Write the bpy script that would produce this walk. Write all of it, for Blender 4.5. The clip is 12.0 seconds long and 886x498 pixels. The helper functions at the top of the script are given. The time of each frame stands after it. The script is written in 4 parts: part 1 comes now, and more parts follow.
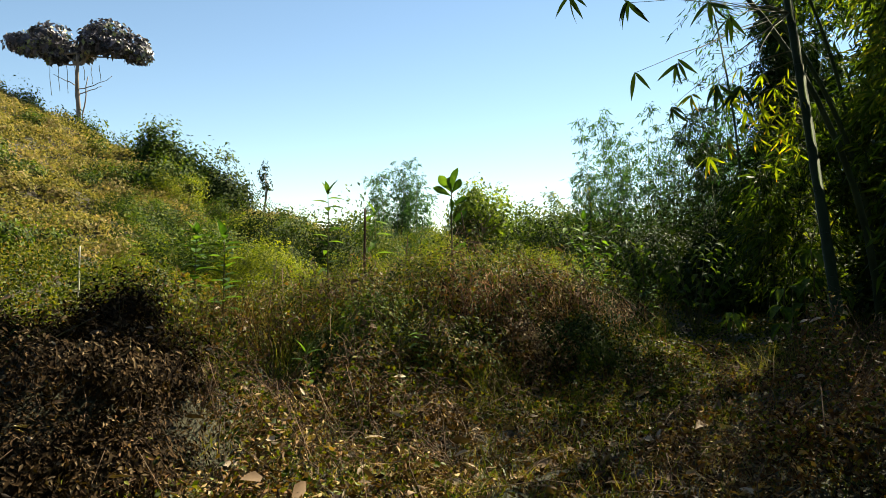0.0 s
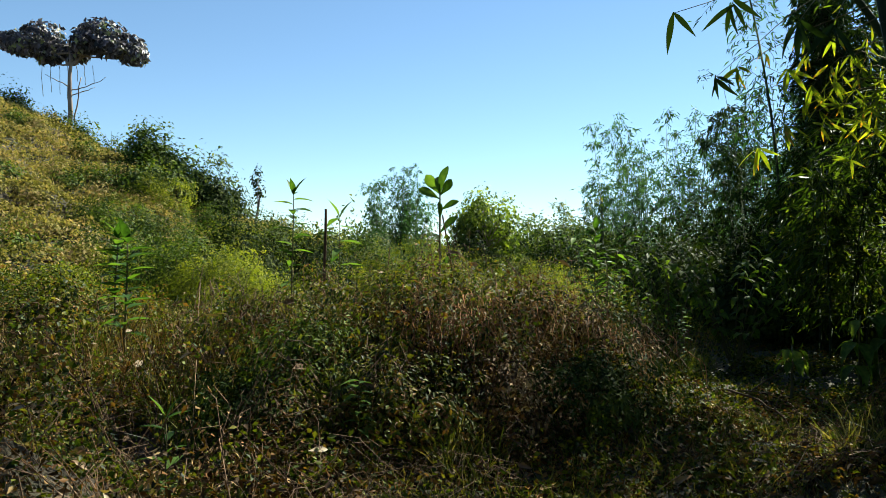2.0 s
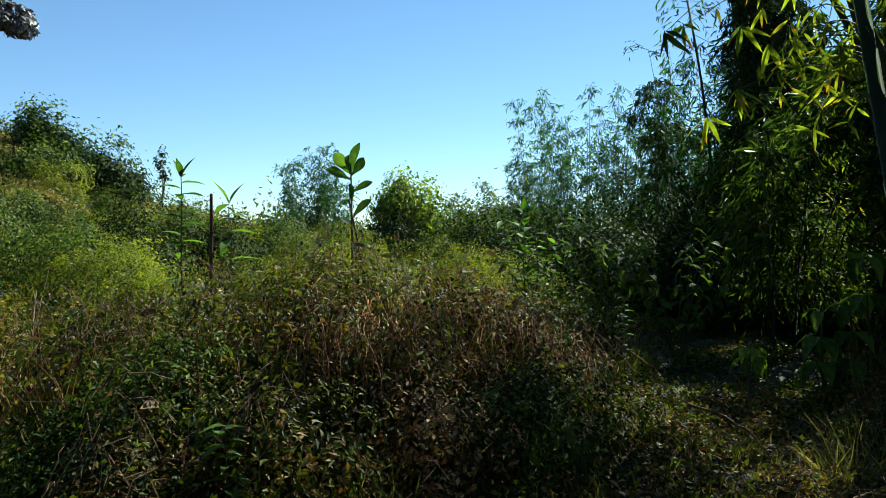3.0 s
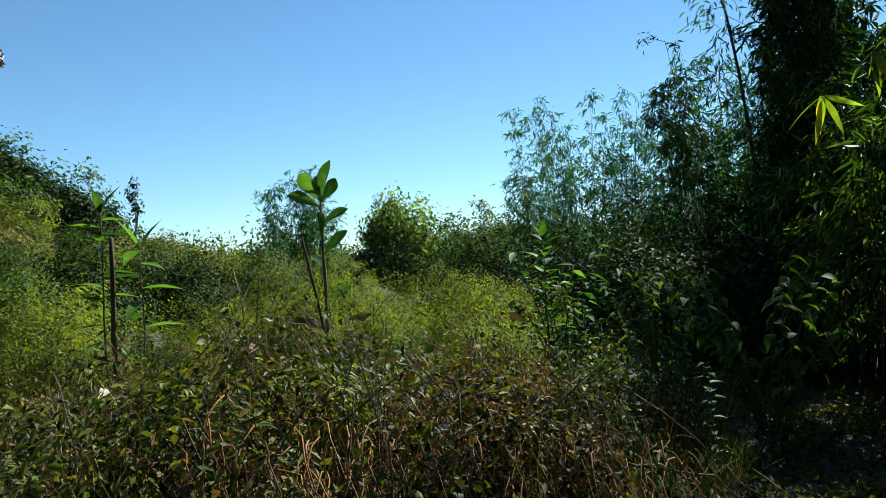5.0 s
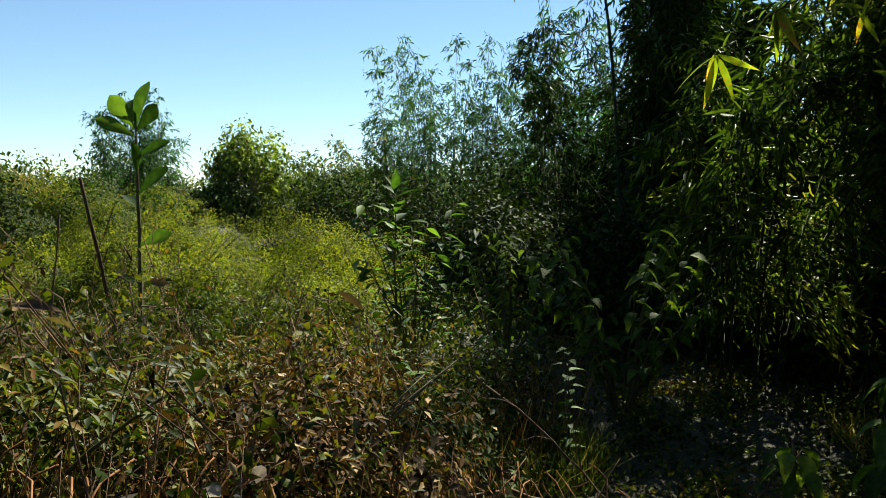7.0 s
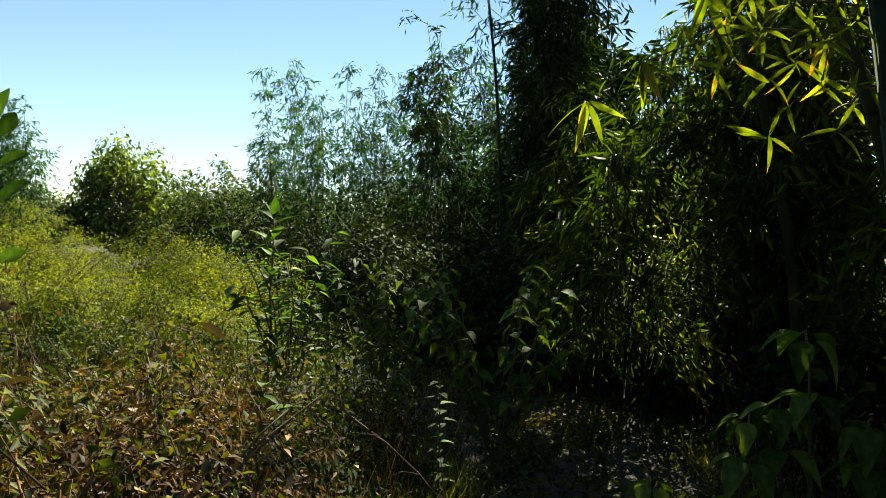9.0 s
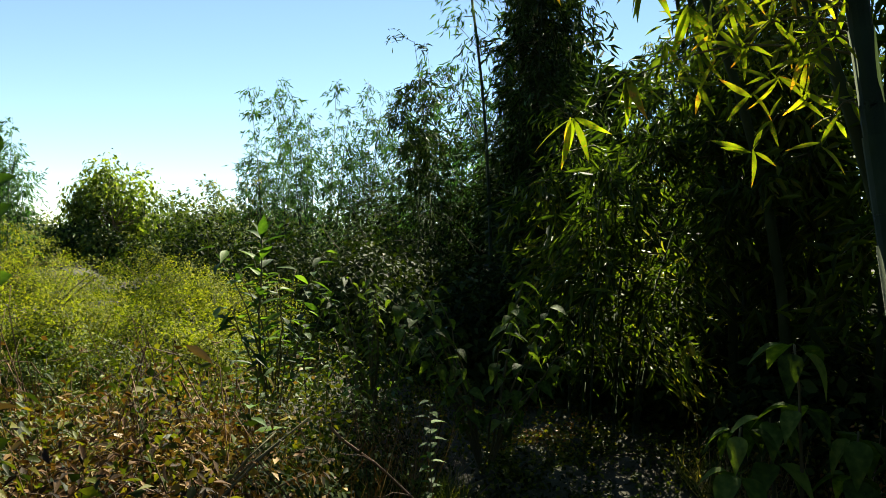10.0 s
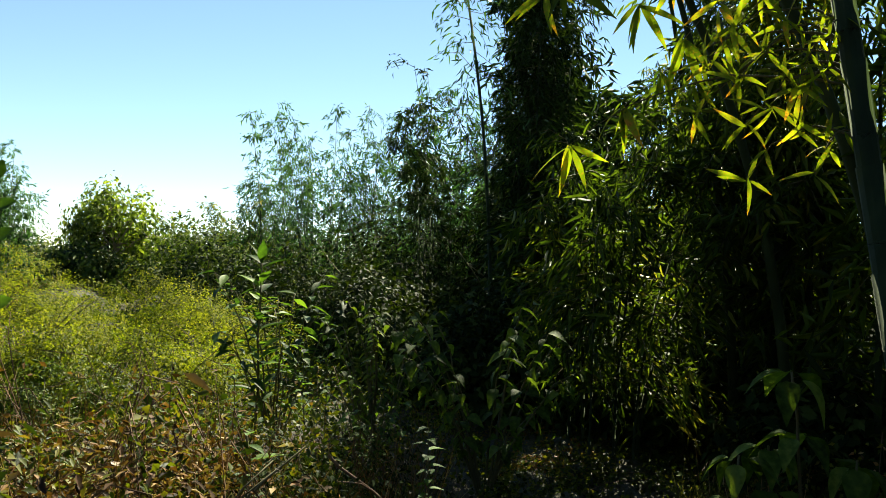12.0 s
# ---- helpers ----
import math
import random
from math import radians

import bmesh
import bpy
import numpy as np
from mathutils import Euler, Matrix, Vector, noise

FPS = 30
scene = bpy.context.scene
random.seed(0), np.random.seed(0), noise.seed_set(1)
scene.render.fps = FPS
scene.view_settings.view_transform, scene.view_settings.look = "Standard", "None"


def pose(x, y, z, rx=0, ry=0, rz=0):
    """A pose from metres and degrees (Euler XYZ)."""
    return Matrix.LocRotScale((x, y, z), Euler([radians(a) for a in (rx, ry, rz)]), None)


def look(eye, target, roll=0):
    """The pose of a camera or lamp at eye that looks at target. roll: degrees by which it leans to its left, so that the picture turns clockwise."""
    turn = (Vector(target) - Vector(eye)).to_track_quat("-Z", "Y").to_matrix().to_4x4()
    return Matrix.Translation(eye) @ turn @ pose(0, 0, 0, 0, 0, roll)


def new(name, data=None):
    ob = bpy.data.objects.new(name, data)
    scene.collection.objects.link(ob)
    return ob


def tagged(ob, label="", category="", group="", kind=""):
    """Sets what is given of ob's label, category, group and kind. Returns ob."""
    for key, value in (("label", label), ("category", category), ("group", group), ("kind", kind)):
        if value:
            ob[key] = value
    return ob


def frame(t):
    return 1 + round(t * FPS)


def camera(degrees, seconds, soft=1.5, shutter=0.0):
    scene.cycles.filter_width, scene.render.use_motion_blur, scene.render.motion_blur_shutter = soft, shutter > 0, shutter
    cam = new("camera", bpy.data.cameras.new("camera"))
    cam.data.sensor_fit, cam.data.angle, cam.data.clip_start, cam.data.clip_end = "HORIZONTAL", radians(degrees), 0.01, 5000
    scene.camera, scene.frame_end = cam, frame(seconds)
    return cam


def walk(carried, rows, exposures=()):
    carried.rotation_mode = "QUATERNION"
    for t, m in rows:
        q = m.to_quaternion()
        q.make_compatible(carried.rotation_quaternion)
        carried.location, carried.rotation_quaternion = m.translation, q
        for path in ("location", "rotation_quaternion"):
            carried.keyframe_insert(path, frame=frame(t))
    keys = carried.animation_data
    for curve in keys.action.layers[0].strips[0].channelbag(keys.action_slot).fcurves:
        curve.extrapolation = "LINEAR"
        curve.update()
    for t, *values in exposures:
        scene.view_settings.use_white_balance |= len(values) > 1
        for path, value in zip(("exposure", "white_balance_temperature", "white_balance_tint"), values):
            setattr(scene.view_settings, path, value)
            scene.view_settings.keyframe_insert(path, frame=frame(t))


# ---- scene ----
cam = camera(61.9, 12.0, soft=0.6)
METRES, EYE, TILT, LEAN, TURN = 6.0, 1.5, 0.0, 0.0, 0.0
ROWS = [
    (0.0, 0.0, 0.0, 0.0, 0.0, 0.0, -0.0),
    (0.5, 0.0286, 0.0637, 0.0053, 1.68, -1.01, 0.97),
    (1.0, 0.0258, 0.1388, -0.0068, 1.74, -1.56, -0.33),
    (1.5, 0.0258, 0.2265, -0.0025, -1.35, -0.41, 0.15),
    (2.0, 0.0579, 0.3191, -0.0015, 0.8, 1.01, -0.88),
    (2.5, 0.0777, 0.4019, 0.003, -1.36, 0.92, 1.2),
    (3.0, 0.0797, 0.4941, 0.0141, -5.04, -0.49, 0.32),
    (5.0, 0.1084, 0.8242, 0.0478, -5.35, 0.94, 2.87),
    (5.5, 0.1325, 0.8862, 0.0506, -9.51, 3.1, 2.38),
    (6.0, 0.1478, 0.9301, 0.0632, -12.03, 2.26, 1.71),
    (6.5, 0.146, 0.9431, 0.0627, -13.9, -1.43, -0.01),
    (7.0, 0.1452, 0.9459, 0.0628, -16.34, -3.74, -0.46),
    (9.0, 0.156, 0.9464, 0.0658, -24.97, -1.32, -2.73),
    (9.5, 0.1569, 0.9459, 0.0657, -25.26, -0.84, -2.55),
    (10.0, 0.1583, 0.9463, 0.0673, -25.71, -0.03, -1.89),
    (10.5, 0.1598, 0.9455, 0.0687, -25.99, 0.58, -1.82),
    (11.0, 0.1593, 0.9442, 0.0701, -25.36, 1.02, -1.41),
    (11.5, 0.159, 0.9431, 0.0725, -25.22, 1.99, -1.37),
    (12.0, 0.1582, 0.9424, 0.0717, -25.69, 1.64, -2.01),
]
walk(cam, [(t, pose(0, 0, EYE, TILT, LEAN, TURN) @ pose(METRES * x, METRES * y, METRES * z, 90 + pitch, roll, yaw)) for t, x, y, z, yaw, pitch, roll in ROWS],
     exposures=[(0.0, 1.88, 7300, 2), (0.5, 1.72, 6700, 3), (1.5, 1.78, 6650, 1), (2.5, 1.64, 5900, -4), (5.5, 1.40, 5500, -7), (6.5, 1.53, 6000, -3), (7.0, 1.58, 6450, 0), (9.0, 1.81, 6900, 1), (12.0, 1.99, 6900, 1)])

# ---- world, sun ----
SUN_AZ, SUN_EL = 40.0, 42.0          # degrees right of the +y axis, degrees up
world = bpy.data.worlds.new("sky")
scene.world = world
world.use_nodes = True
wn = world.node_tree
wn.nodes.clear()
sky = wn.nodes.new("ShaderNodeTexSky")
sky.sky_type = "NISHITA"
sky.sun_disc = False
sky.sun_elevation, sky.sun_rotation = radians(SUN_EL), radians(SUN_AZ)
sky.altitude = 700.0
sky.air_density, sky.dust_density, sky.ozone_density = 0.95, 0.0, 2.6
bgn = wn.nodes.new("ShaderNodeBackground")
bgn.inputs["Strength"].default_value = 0.05
won = wn.nodes.new("ShaderNodeOutputWorld")
wn.links.new(sky.outputs[0], bgn.inputs[0])
wn.links.new(bgn.outputs[0], won.inputs[0])
sun_data = bpy.data.lights.new("sun", "SUN")
sun_data.energy, sun_data.angle, sun_data.color = 5.0, radians(0.5), (1.0, 0.92, 0.76)
sun = new("sun", sun_data)
sun_from = Vector((math.sin(radians(SUN_AZ)) * math.cos(radians(SUN_EL)), math.cos(radians(SUN_AZ)) * math.cos(radians(SUN_EL)), math.sin(radians(SUN_EL))))
sun.matrix_world = look(sun_from * 60, (0, 0, 0))

# ---- materials ----


def node_mat(name):
    m = bpy.data.materials.new(name)
    m.use_nodes = True
    nt = m.node_tree
    nt.nodes.clear()
    out = nt.nodes.new("ShaderNodeOutputMaterial")
    return m, nt, out


def ramp_node(nt, stops):
    r = nt.nodes.new("ShaderNodeValToRGB")
    els = r.color_ramp.elements
    els[0].position, els[0].color = stops[0][0], (*stops[0][1], 1)
    els[1].position, els[1].color = stops[-1][0], (*stops[-1][1], 1)
    for p, c in stops[1:-1]:
        e = els.new(p)
        e.color = (*c, 1)
    return r


def leaf_mat(name, stops, rough=0.5, trans=0.35, per_object=False, patch=1.2, spec=0.35, blotch=None, glow=(1.75, 1.8, 0.55)):
    """Leaf with a colour of its own per leaf, patches over the plant, and light through the blade."""
    m, nt, out = node_mat(name)
    L = nt.links.new
    if per_object:
        src = nt.nodes.new("ShaderNodeObjectInfo").outputs["Random"]
    else:
        src = nt.nodes.new("ShaderNodeNewGeometry").outputs["Random Per Island"]
    ramp = ramp_node(nt, [(p, tuple((0.36 + 0.66 * p) * v for v in c)) for p, c in stops])
    co = nt.nodes.new("ShaderNodeTexCoord")
    big = nt.nodes.new("ShaderNodeTexNoise")
    big.inputs["Scale"].default_value = patch
    big.inputs["Detail"].default_value = 3
    L(co.outputs["Object"], big.inputs["Vector"])
    mix = nt.nodes.new("ShaderNodeMath")
    mix.operation = "MULTIPLY_ADD"
    mix.inputs[1].default_value = 0.85
    sub = nt.nodes.new("ShaderNodeMath")
    sub.operation = "MULTIPLY_ADD"
    sub.inputs[1].default_value = 1.5
    sub.inputs[2].default_value = -0.62
    L(big.outputs[0], sub.inputs[0])
    L(src, mix.inputs[0])
    L(sub.outputs[0], mix.inputs[2])
    L(mix.outputs[0], ramp.inputs[0])
    col = ramp.outputs[0]
    fine = nt.nodes.new("ShaderNodeTexNoise")
    fine.inputs["Scale"].default_value = 22.0
    fine.inputs["Detail"].default_value = 4
    L(co.outputs["Object"], fine.inputs["Vector"])
    if blotch:
        br = ramp_node(nt, [(0.56, (0, 0, 0)), (0.66, (1, 1, 1))])
        L(fine.outputs[0], br.inputs[0])
        bm_ = nt.nodes.new("ShaderNodeMix")
        bm_.data_type = "RGBA"
        L(br.outputs[0], bm_.inputs["Factor"])
        L(col, bm_.inputs["A"])
        bm_.inputs["B"].default_value = (*blotch, 1)
        col = bm_.outputs["Result"]
    bs = nt.nodes.new("ShaderNodeBsdfPrincipled")
    bs.inputs["Roughness"].default_value = rough
    bs.inputs["Specular IOR Level"].default_value = spec
    L(col, bs.inputs["Base Color"])
    bump = nt.nodes.new("ShaderNodeBump")
    bump.inputs["Strength"].default_value = 0.25
    bump.inputs["Distance"].default_value = 0.01
    L(fine.outputs[0], bump.inputs["Height"])
    L(bump.outputs[0], bs.inputs["Normal"])
    tr = nt.nodes.new("ShaderNodeBsdfTranslucent")
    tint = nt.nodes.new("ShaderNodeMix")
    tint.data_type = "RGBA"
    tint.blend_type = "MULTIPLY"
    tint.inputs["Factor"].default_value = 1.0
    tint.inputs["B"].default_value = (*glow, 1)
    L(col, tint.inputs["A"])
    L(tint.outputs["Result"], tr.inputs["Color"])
    ms = nt.nodes.new("ShaderNodeMixShader")
    ms.inputs[0].default_value = trans
    L(bs.outputs[0], ms.inputs[1])
    L(tr.outputs[0], ms.inputs[2])
    L(ms.outputs[0], out.inputs[0])
    return m


def bark_mat(name, stops, scale=8.0, stretch=(1, 1, 0.2), rough=0.8, bump_d=0.01):
    m, nt, out = node_mat(name)
    L = nt.links.new
    co = nt.nodes.new("ShaderNodeTexCoord")
    mp = nt.nodes.new("ShaderNodeMapping")
    mp.inputs["Scale"].default_value = stretch
    L(co.outputs["Object"], mp.inputs["Vector"])
    n1 = nt.nodes.new("ShaderNodeTexNoise")
    n1.inputs["Scale"].default_value = scale
    n1.inputs["Detail"].default_value = 6
    n1.inputs["Roughness"].default_value = 0.65
    L(mp.outputs[0], n1.inputs["Vector"])
    ramp = ramp_node(nt, stops)
    L(n1.outputs[0], ramp.inputs[0])
    bs = nt.nodes.new("ShaderNodeBsdfPrincipled")
    bs.inputs["Roughness"].default_value = rough
    bs.inputs["Specular IOR Level"].default_value = 0.15
    L(ramp.outputs[0], bs.inputs["Base Color"])
    bump = nt.nodes.new("ShaderNodeBump")
    bump.inputs["Strength"].default_value = 0.6
    bump.inputs["Distance"].default_value = bump_d
    L(n1.outputs[0], bump.inputs["Height"])
    L(bump.outputs[0], bs.inputs["Normal"])
    L(bs.outputs[0], out.inputs[0])
    return m


def soil_mat():
    m, nt, out = node_mat("soil_and_litter")
    L = nt.links.new
    co = nt.nodes.new("ShaderNodeTexCoord")
    big = nt.nodes.new("ShaderNodeTexNoise")
    big.inputs["Scale"].default_value = 0.7
    big.inputs["Detail"].default_value = 8
    fine = nt.nodes.new("ShaderNodeTexNoise")
    fine.inputs["Scale"].default_value = 14.0
    fine.inputs["Detail"].default_value = 8
    fine.inputs["Roughness"].default_value = 0.7
    for n in (big, fine):
        L(co.outputs["Object"], n.inputs["Vector"])
    r1 = ramp_node(nt, [(0.3, (0.012, 0.008, 0.005)), (0.5, (0.028, 0.018, 0.01)), (0.72, (0.06, 0.038, 0.022))])
    r2 = ramp_node(nt, [(0.38, (0.016, 0.02, 0.006)), (0.62, (0.045, 0.042, 0.015))])
    L(fine.outputs[0], r1.inputs[0])
    L(fine.outputs[0], r2.inputs[0])
    r3 = ramp_node(nt, [(0.4, (0, 0, 0)), (0.6, (1, 1, 1))])
    L(big.outputs[0], r3.inputs[0])
    mx = nt.nodes.new("ShaderNodeMix")
    mx.data_type = "RGBA"
    L(r3.outputs[0], mx.inputs["Factor"])
    L(r1.outputs[0], mx.inputs["A"])
    L(r2.outputs[0], mx.inputs["B"])
    bs = nt.nodes.new("ShaderNodeBsdfPrincipled")
    bs.inputs["Roughness"].default_value = 0.95
    L(mx.outputs["Result"], bs.inputs["Base Color"])
    bump = nt.nodes.new("ShaderNodeBump")
    bump.inputs["Strength"].default_value = 0.9
    bump.inputs["Distance"].default_value = 0.04
    L(fine.outputs[0], bump.inputs["Height"])
    L(bump.outputs[0], bs.inputs["Normal"])
    L(bs.outputs[0], out.inputs[0])
    return m


M_SOIL = soil_mat()
M_COVER = leaf_mat("creeper_leaf", [(0.0, (0.014, 0.028, 0.006)), (0.4, (0.04, 0.066, 0.01)), (0.7, (0.115, 0.135, 0.016)), (0.9, (0.165, 0.145, 0.022)), (1.0, (0.17, 0.085, 0.03))], rough=0.55, trans=0.28, patch=0.9, spec=0.12)
M_HILL = leaf_mat("hill_scrub_leaf", [(0.0, (0.11, 0.12, 0.033)), (0.35, (0.22, 0.21, 0.056)), (0.7, (0.29, 0.245, 0.085)), (1.0, (0.32, 0.23, 0.115))], rough=0.7, trans=0.34, patch=0.35, spec=0.06, glow=(1.55, 1.5, 0.8))
M_DRY = leaf_mat("dry_vine_leaf", [(0.0, (0.03, 0.017, 0.01)), (0.4, (0.07, 0.042, 0.018)), (0.75, (0.165, 0.08, 0.03)), (1.0, (0.3, 0.21, 0.1))], rough=0.65, spec=0.08, trans=0.1, patch=1.5)
# dead brush brown, darkened to hold the shade that lies on the bank
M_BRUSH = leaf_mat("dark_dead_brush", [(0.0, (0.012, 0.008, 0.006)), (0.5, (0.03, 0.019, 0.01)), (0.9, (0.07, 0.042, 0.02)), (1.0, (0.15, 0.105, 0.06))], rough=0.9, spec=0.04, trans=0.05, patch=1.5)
M_GRASS = leaf_mat("grass_blade", [(0.0, (0.03, 0.055, 0.01)), (0.5, (0.075, 0.1, 0.018)), (0.8, (0.15, 0.14, 0.035)), (1.0, (0.24, 0.19, 0.08))], rough=0.5, spec=0.2, patch=0.8)
M_STEM = bark_mat("dry_stem", [(0.3, (0.05, 0.03, 0.02)), (0.6, (0.12, 0.075, 0.045)), (0.8, (0.24, 0.17, 0.11))], scale=6)
M_BAMLEAF = leaf_mat("bamboo_leaf", [(0.0, (0.025, 0.055, 0.01)), (0.5, (0.06, 0.105, 0.016)), (0.85, (0.11, 0.155, 0.022)), (1.0, (0.2, 0.19, 0.035))], rough=0.5, spec=0.12, trans=0.36, patch=0.6)
# bamboo leaf again, with the thicket's shade put into its darker colour
M_BAMSHADE = leaf_mat("bamboo_leaf_deep", [(0.0, (0.014, 0.032, 0.01)), (0.5, (0.027, 0.055, 0.016)), (1.0, (0.05, 0.085, 0.024))], rough=0.6, trans=0.12, patch=0.6, spec=0.06)
# cooler green that puts distance haze into the far clumps' leaf colour
M_BAMFAR = leaf_mat("bamboo_leaf_cool", [(0.0, (0.022, 0.058, 0.016)), (0.5, (0.05, 0.115, 0.027)), (1.0, (0.1, 0.18, 0.04))], rough=0.55, trans=0.34, patch=0.5, spec=0.12, glow=(1.3, 1.6, 1.0))
# sunlight on the near sprays is put into this brighter leaf colour
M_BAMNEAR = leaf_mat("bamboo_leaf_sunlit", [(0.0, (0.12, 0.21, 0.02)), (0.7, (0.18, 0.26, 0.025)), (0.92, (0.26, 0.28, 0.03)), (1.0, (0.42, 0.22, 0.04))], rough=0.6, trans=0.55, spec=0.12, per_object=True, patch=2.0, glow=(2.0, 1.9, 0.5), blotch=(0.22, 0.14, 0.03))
M_CULM = bark_mat("bamboo_culm_green", [(0.3, (0.014, 0.022, 0.008)), (0.55, (0.028, 0.042, 0.014)), (0.8, (0.06, 0.065, 0.03))], scale=5, stretch=(1, 1, 0.35), rough=0.75, bump_d=0.003)
M_BUSH = leaf_mat("bush_leaf", [(0.0, (0.022, 0.045, 0.01)), (0.5, (0.05, 0.09, 0.015)), (0.85, (0.1, 0.14, 0.025)), (1.0, (0.15, 0.16, 0.035))], rough=0.6, trans=0.28, patch=0.8, spec=0.08)
M_MOSS = leaf_mat("soft_creeper_leaf", [(0.0, (0.055, 0.085, 0.01)), (0.5, (0.125, 0.16, 0.018)), (1.0, (0.21, 0.215, 0.03))], rough=0.65, trans=0.4, patch=0.8, spec=0.08)
# dark leaf, darkened further so that shade under plants is in its colour
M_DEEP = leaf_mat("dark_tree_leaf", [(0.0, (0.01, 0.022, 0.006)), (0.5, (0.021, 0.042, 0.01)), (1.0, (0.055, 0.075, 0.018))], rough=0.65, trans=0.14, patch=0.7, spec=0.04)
M_TREE = leaf_mat("round_tree_leaf", [(0.0, (0.06, 0.1, 0.022)), (0.5, (0.12, 0.175, 0.035)), (1.0, (0.19, 0.23, 0.05))], rough=0.5, trans=0.5, patch=0.9, spec=0.15)
# lilac tones put sky shine into the crown's own dark purplish leaf colour
M_HILLTREE = leaf_mat("hill_tree_leaf", [(0.0, (0.03, 0.032, 0.036)), (0.4, (0.07, 0.065, 0.085)), (0.8, (0.17, 0.15, 0.2)), (1.0, (0.2, 0.22, 0.1))], rough=0.5, trans=0.12, patch=0.8, spec=0.25, glow=(1.4, 1.5, 1.2))
M_SAP = leaf_mat("sapling_leaf", [(0.0, (0.03, 0.07, 0.018)), (0.5, (0.05, 0.11, 0.02)), (1.0, (0.1, 0.17, 0.03))], rough=0.55, spec=0.1, trans=0.4, per_object=True, patch=3.0)
M_BROAD = leaf_mat("broad_soft_leaf", [(0.0, (0.05, 0.09, 0.02)), (0.6, (0.085, 0.14, 0.025)), (1.0, (0.13, 0.18, 0.035))], rough=0.6, spec=0.07, trans=0.42, per_object=True, patch=4.0)
M_DEAD = leaf_mat("fallen_dead_leaf", [(0.0, (0.1, 0.06, 0.035)), (0.6, (0.2, 0.13, 0.08)), (1.0, (0.42, 0.34, 0.25))], rough=0.8, spec=0.1, trans=0.08, patch=3.0)
M_BARK = bark_mat("grey_bark", [(0.3, (0.12, 0.09, 0.075)), (0.55, (0.24, 0.19, 0.16)), (0.8, (0.36, 0.31, 0.27))], scale=7)
M_TWIG = bark_mat("green_brown_twig", [(0.3, (0.05, 0.05, 0.025)), (0.6, (0.11, 0.1, 0.05)), (0.8, (0.2, 0.17, 0.1))], scale=9)
M_PALE = bark_mat("bleached_wood", [(0.3, (0.42, 0.38, 0.3)), (0.6, (0.6, 0.56, 0.48)), (0.8, (0.72, 0.69, 0.62))], scale=12)

# ---- the lie of the land ----
rng = np.random.default_rng(7)
WAVES = [(rng.uniform(0, 6.28, 14), rng.uniform(0, 6.28, 14), rng.uniform(0.6, 1.5, 14)) for _ in range(6)]


def wavy(x, y, wavelength, layer=0):
    """A smooth uneven field between about -1 and 1."""
    ang, ph, fq = WAVES[layer]
    k = 6.283 / wavelength
    v = 0.0
    for a, p, q in zip(ang, ph, fq):
        v = v + np.sin(k * q * (np.cos(a) * x + np.sin(a) * y) + p)
    return v / 4.2


def softplus(v, k):
    return k * np.logaddexp(0, np.asarray(v, float) / k)


TRAIL = [(-0.4, -4.0), (0.2, 2.0), (0.9, 5.4), (2.5, 7.4), (3.9, 9.6), (5.3, 12.0), (7.0, 15.0)]


def trail_distance(x, y):
    d = np.full(np.shape(x), 99.0)
    for (ax, ay), (bx, by) in zip(TRAIL[:-1], TRAIL[1:]):
        t = np.clip(((x - ax) * (bx - ax) + (y - ay) * (by - ay)) / ((bx - ax) ** 2 + (by - ay) ** 2), 0, 1)
        d = np.minimum(d, np.hypot(x - ax - t * (bx - ax), y - ay - t * (by - ay)))
    return d


def ground_z(x, y):
    x, y = np.asarray(x, float), np.asarray(y, float)
    s = -0.85 * x + 0.5 * y
    hill = 0.58 * softplus(s - 20.5, 3.0) - 0.75 * softplus(y - 37.0, 1.5)
    hill = np.where(y > 30, softplus(hill, 0.6), hill)
    hill = np.minimum(hill, 16.0 + 0.05 * hill)
    base = 0.03 * np.clip(y, 0, 12)
    mound = 0.62 * np.exp(-((x - 0.1) / 2.1) ** 2 - np.where(y < 8.2, ((y - 8.2) / 1.5) ** 4, (np.maximum(y - 8.7, 0) / 1.65) ** 2))
    bank = 0.62 * np.exp(-(((x + 2.95) / 1.3) ** 4) - ((y - 4.95) / 1.0) ** 4)
    rise = 0.3 * np.exp(-(((x - 3.2) / 1.3) ** 2) - ((y - 5.2) / 1.5) ** 2)
    left = 0.35 * softplus(-x - 2.5, 0.6) * np.exp(-(((y - 11.0) / 4.0) ** 2)) * 0.5
    far = np.hypot(x, y)
    bumps = 0.05 * wavy(x, y, 2.2, 0) + 0.3 * wavy(x, y, 3.4, 3) * np.clip((y - 11.5) / 3, 0, 1) * np.clip((40 - far) / 10, 0, 1) + 0.12 * wavy(x, y, 9.0, 1) * np.clip((far - 8) / 10, 0, 1)
    return base + hill + mound + bank + rise + left + bumps


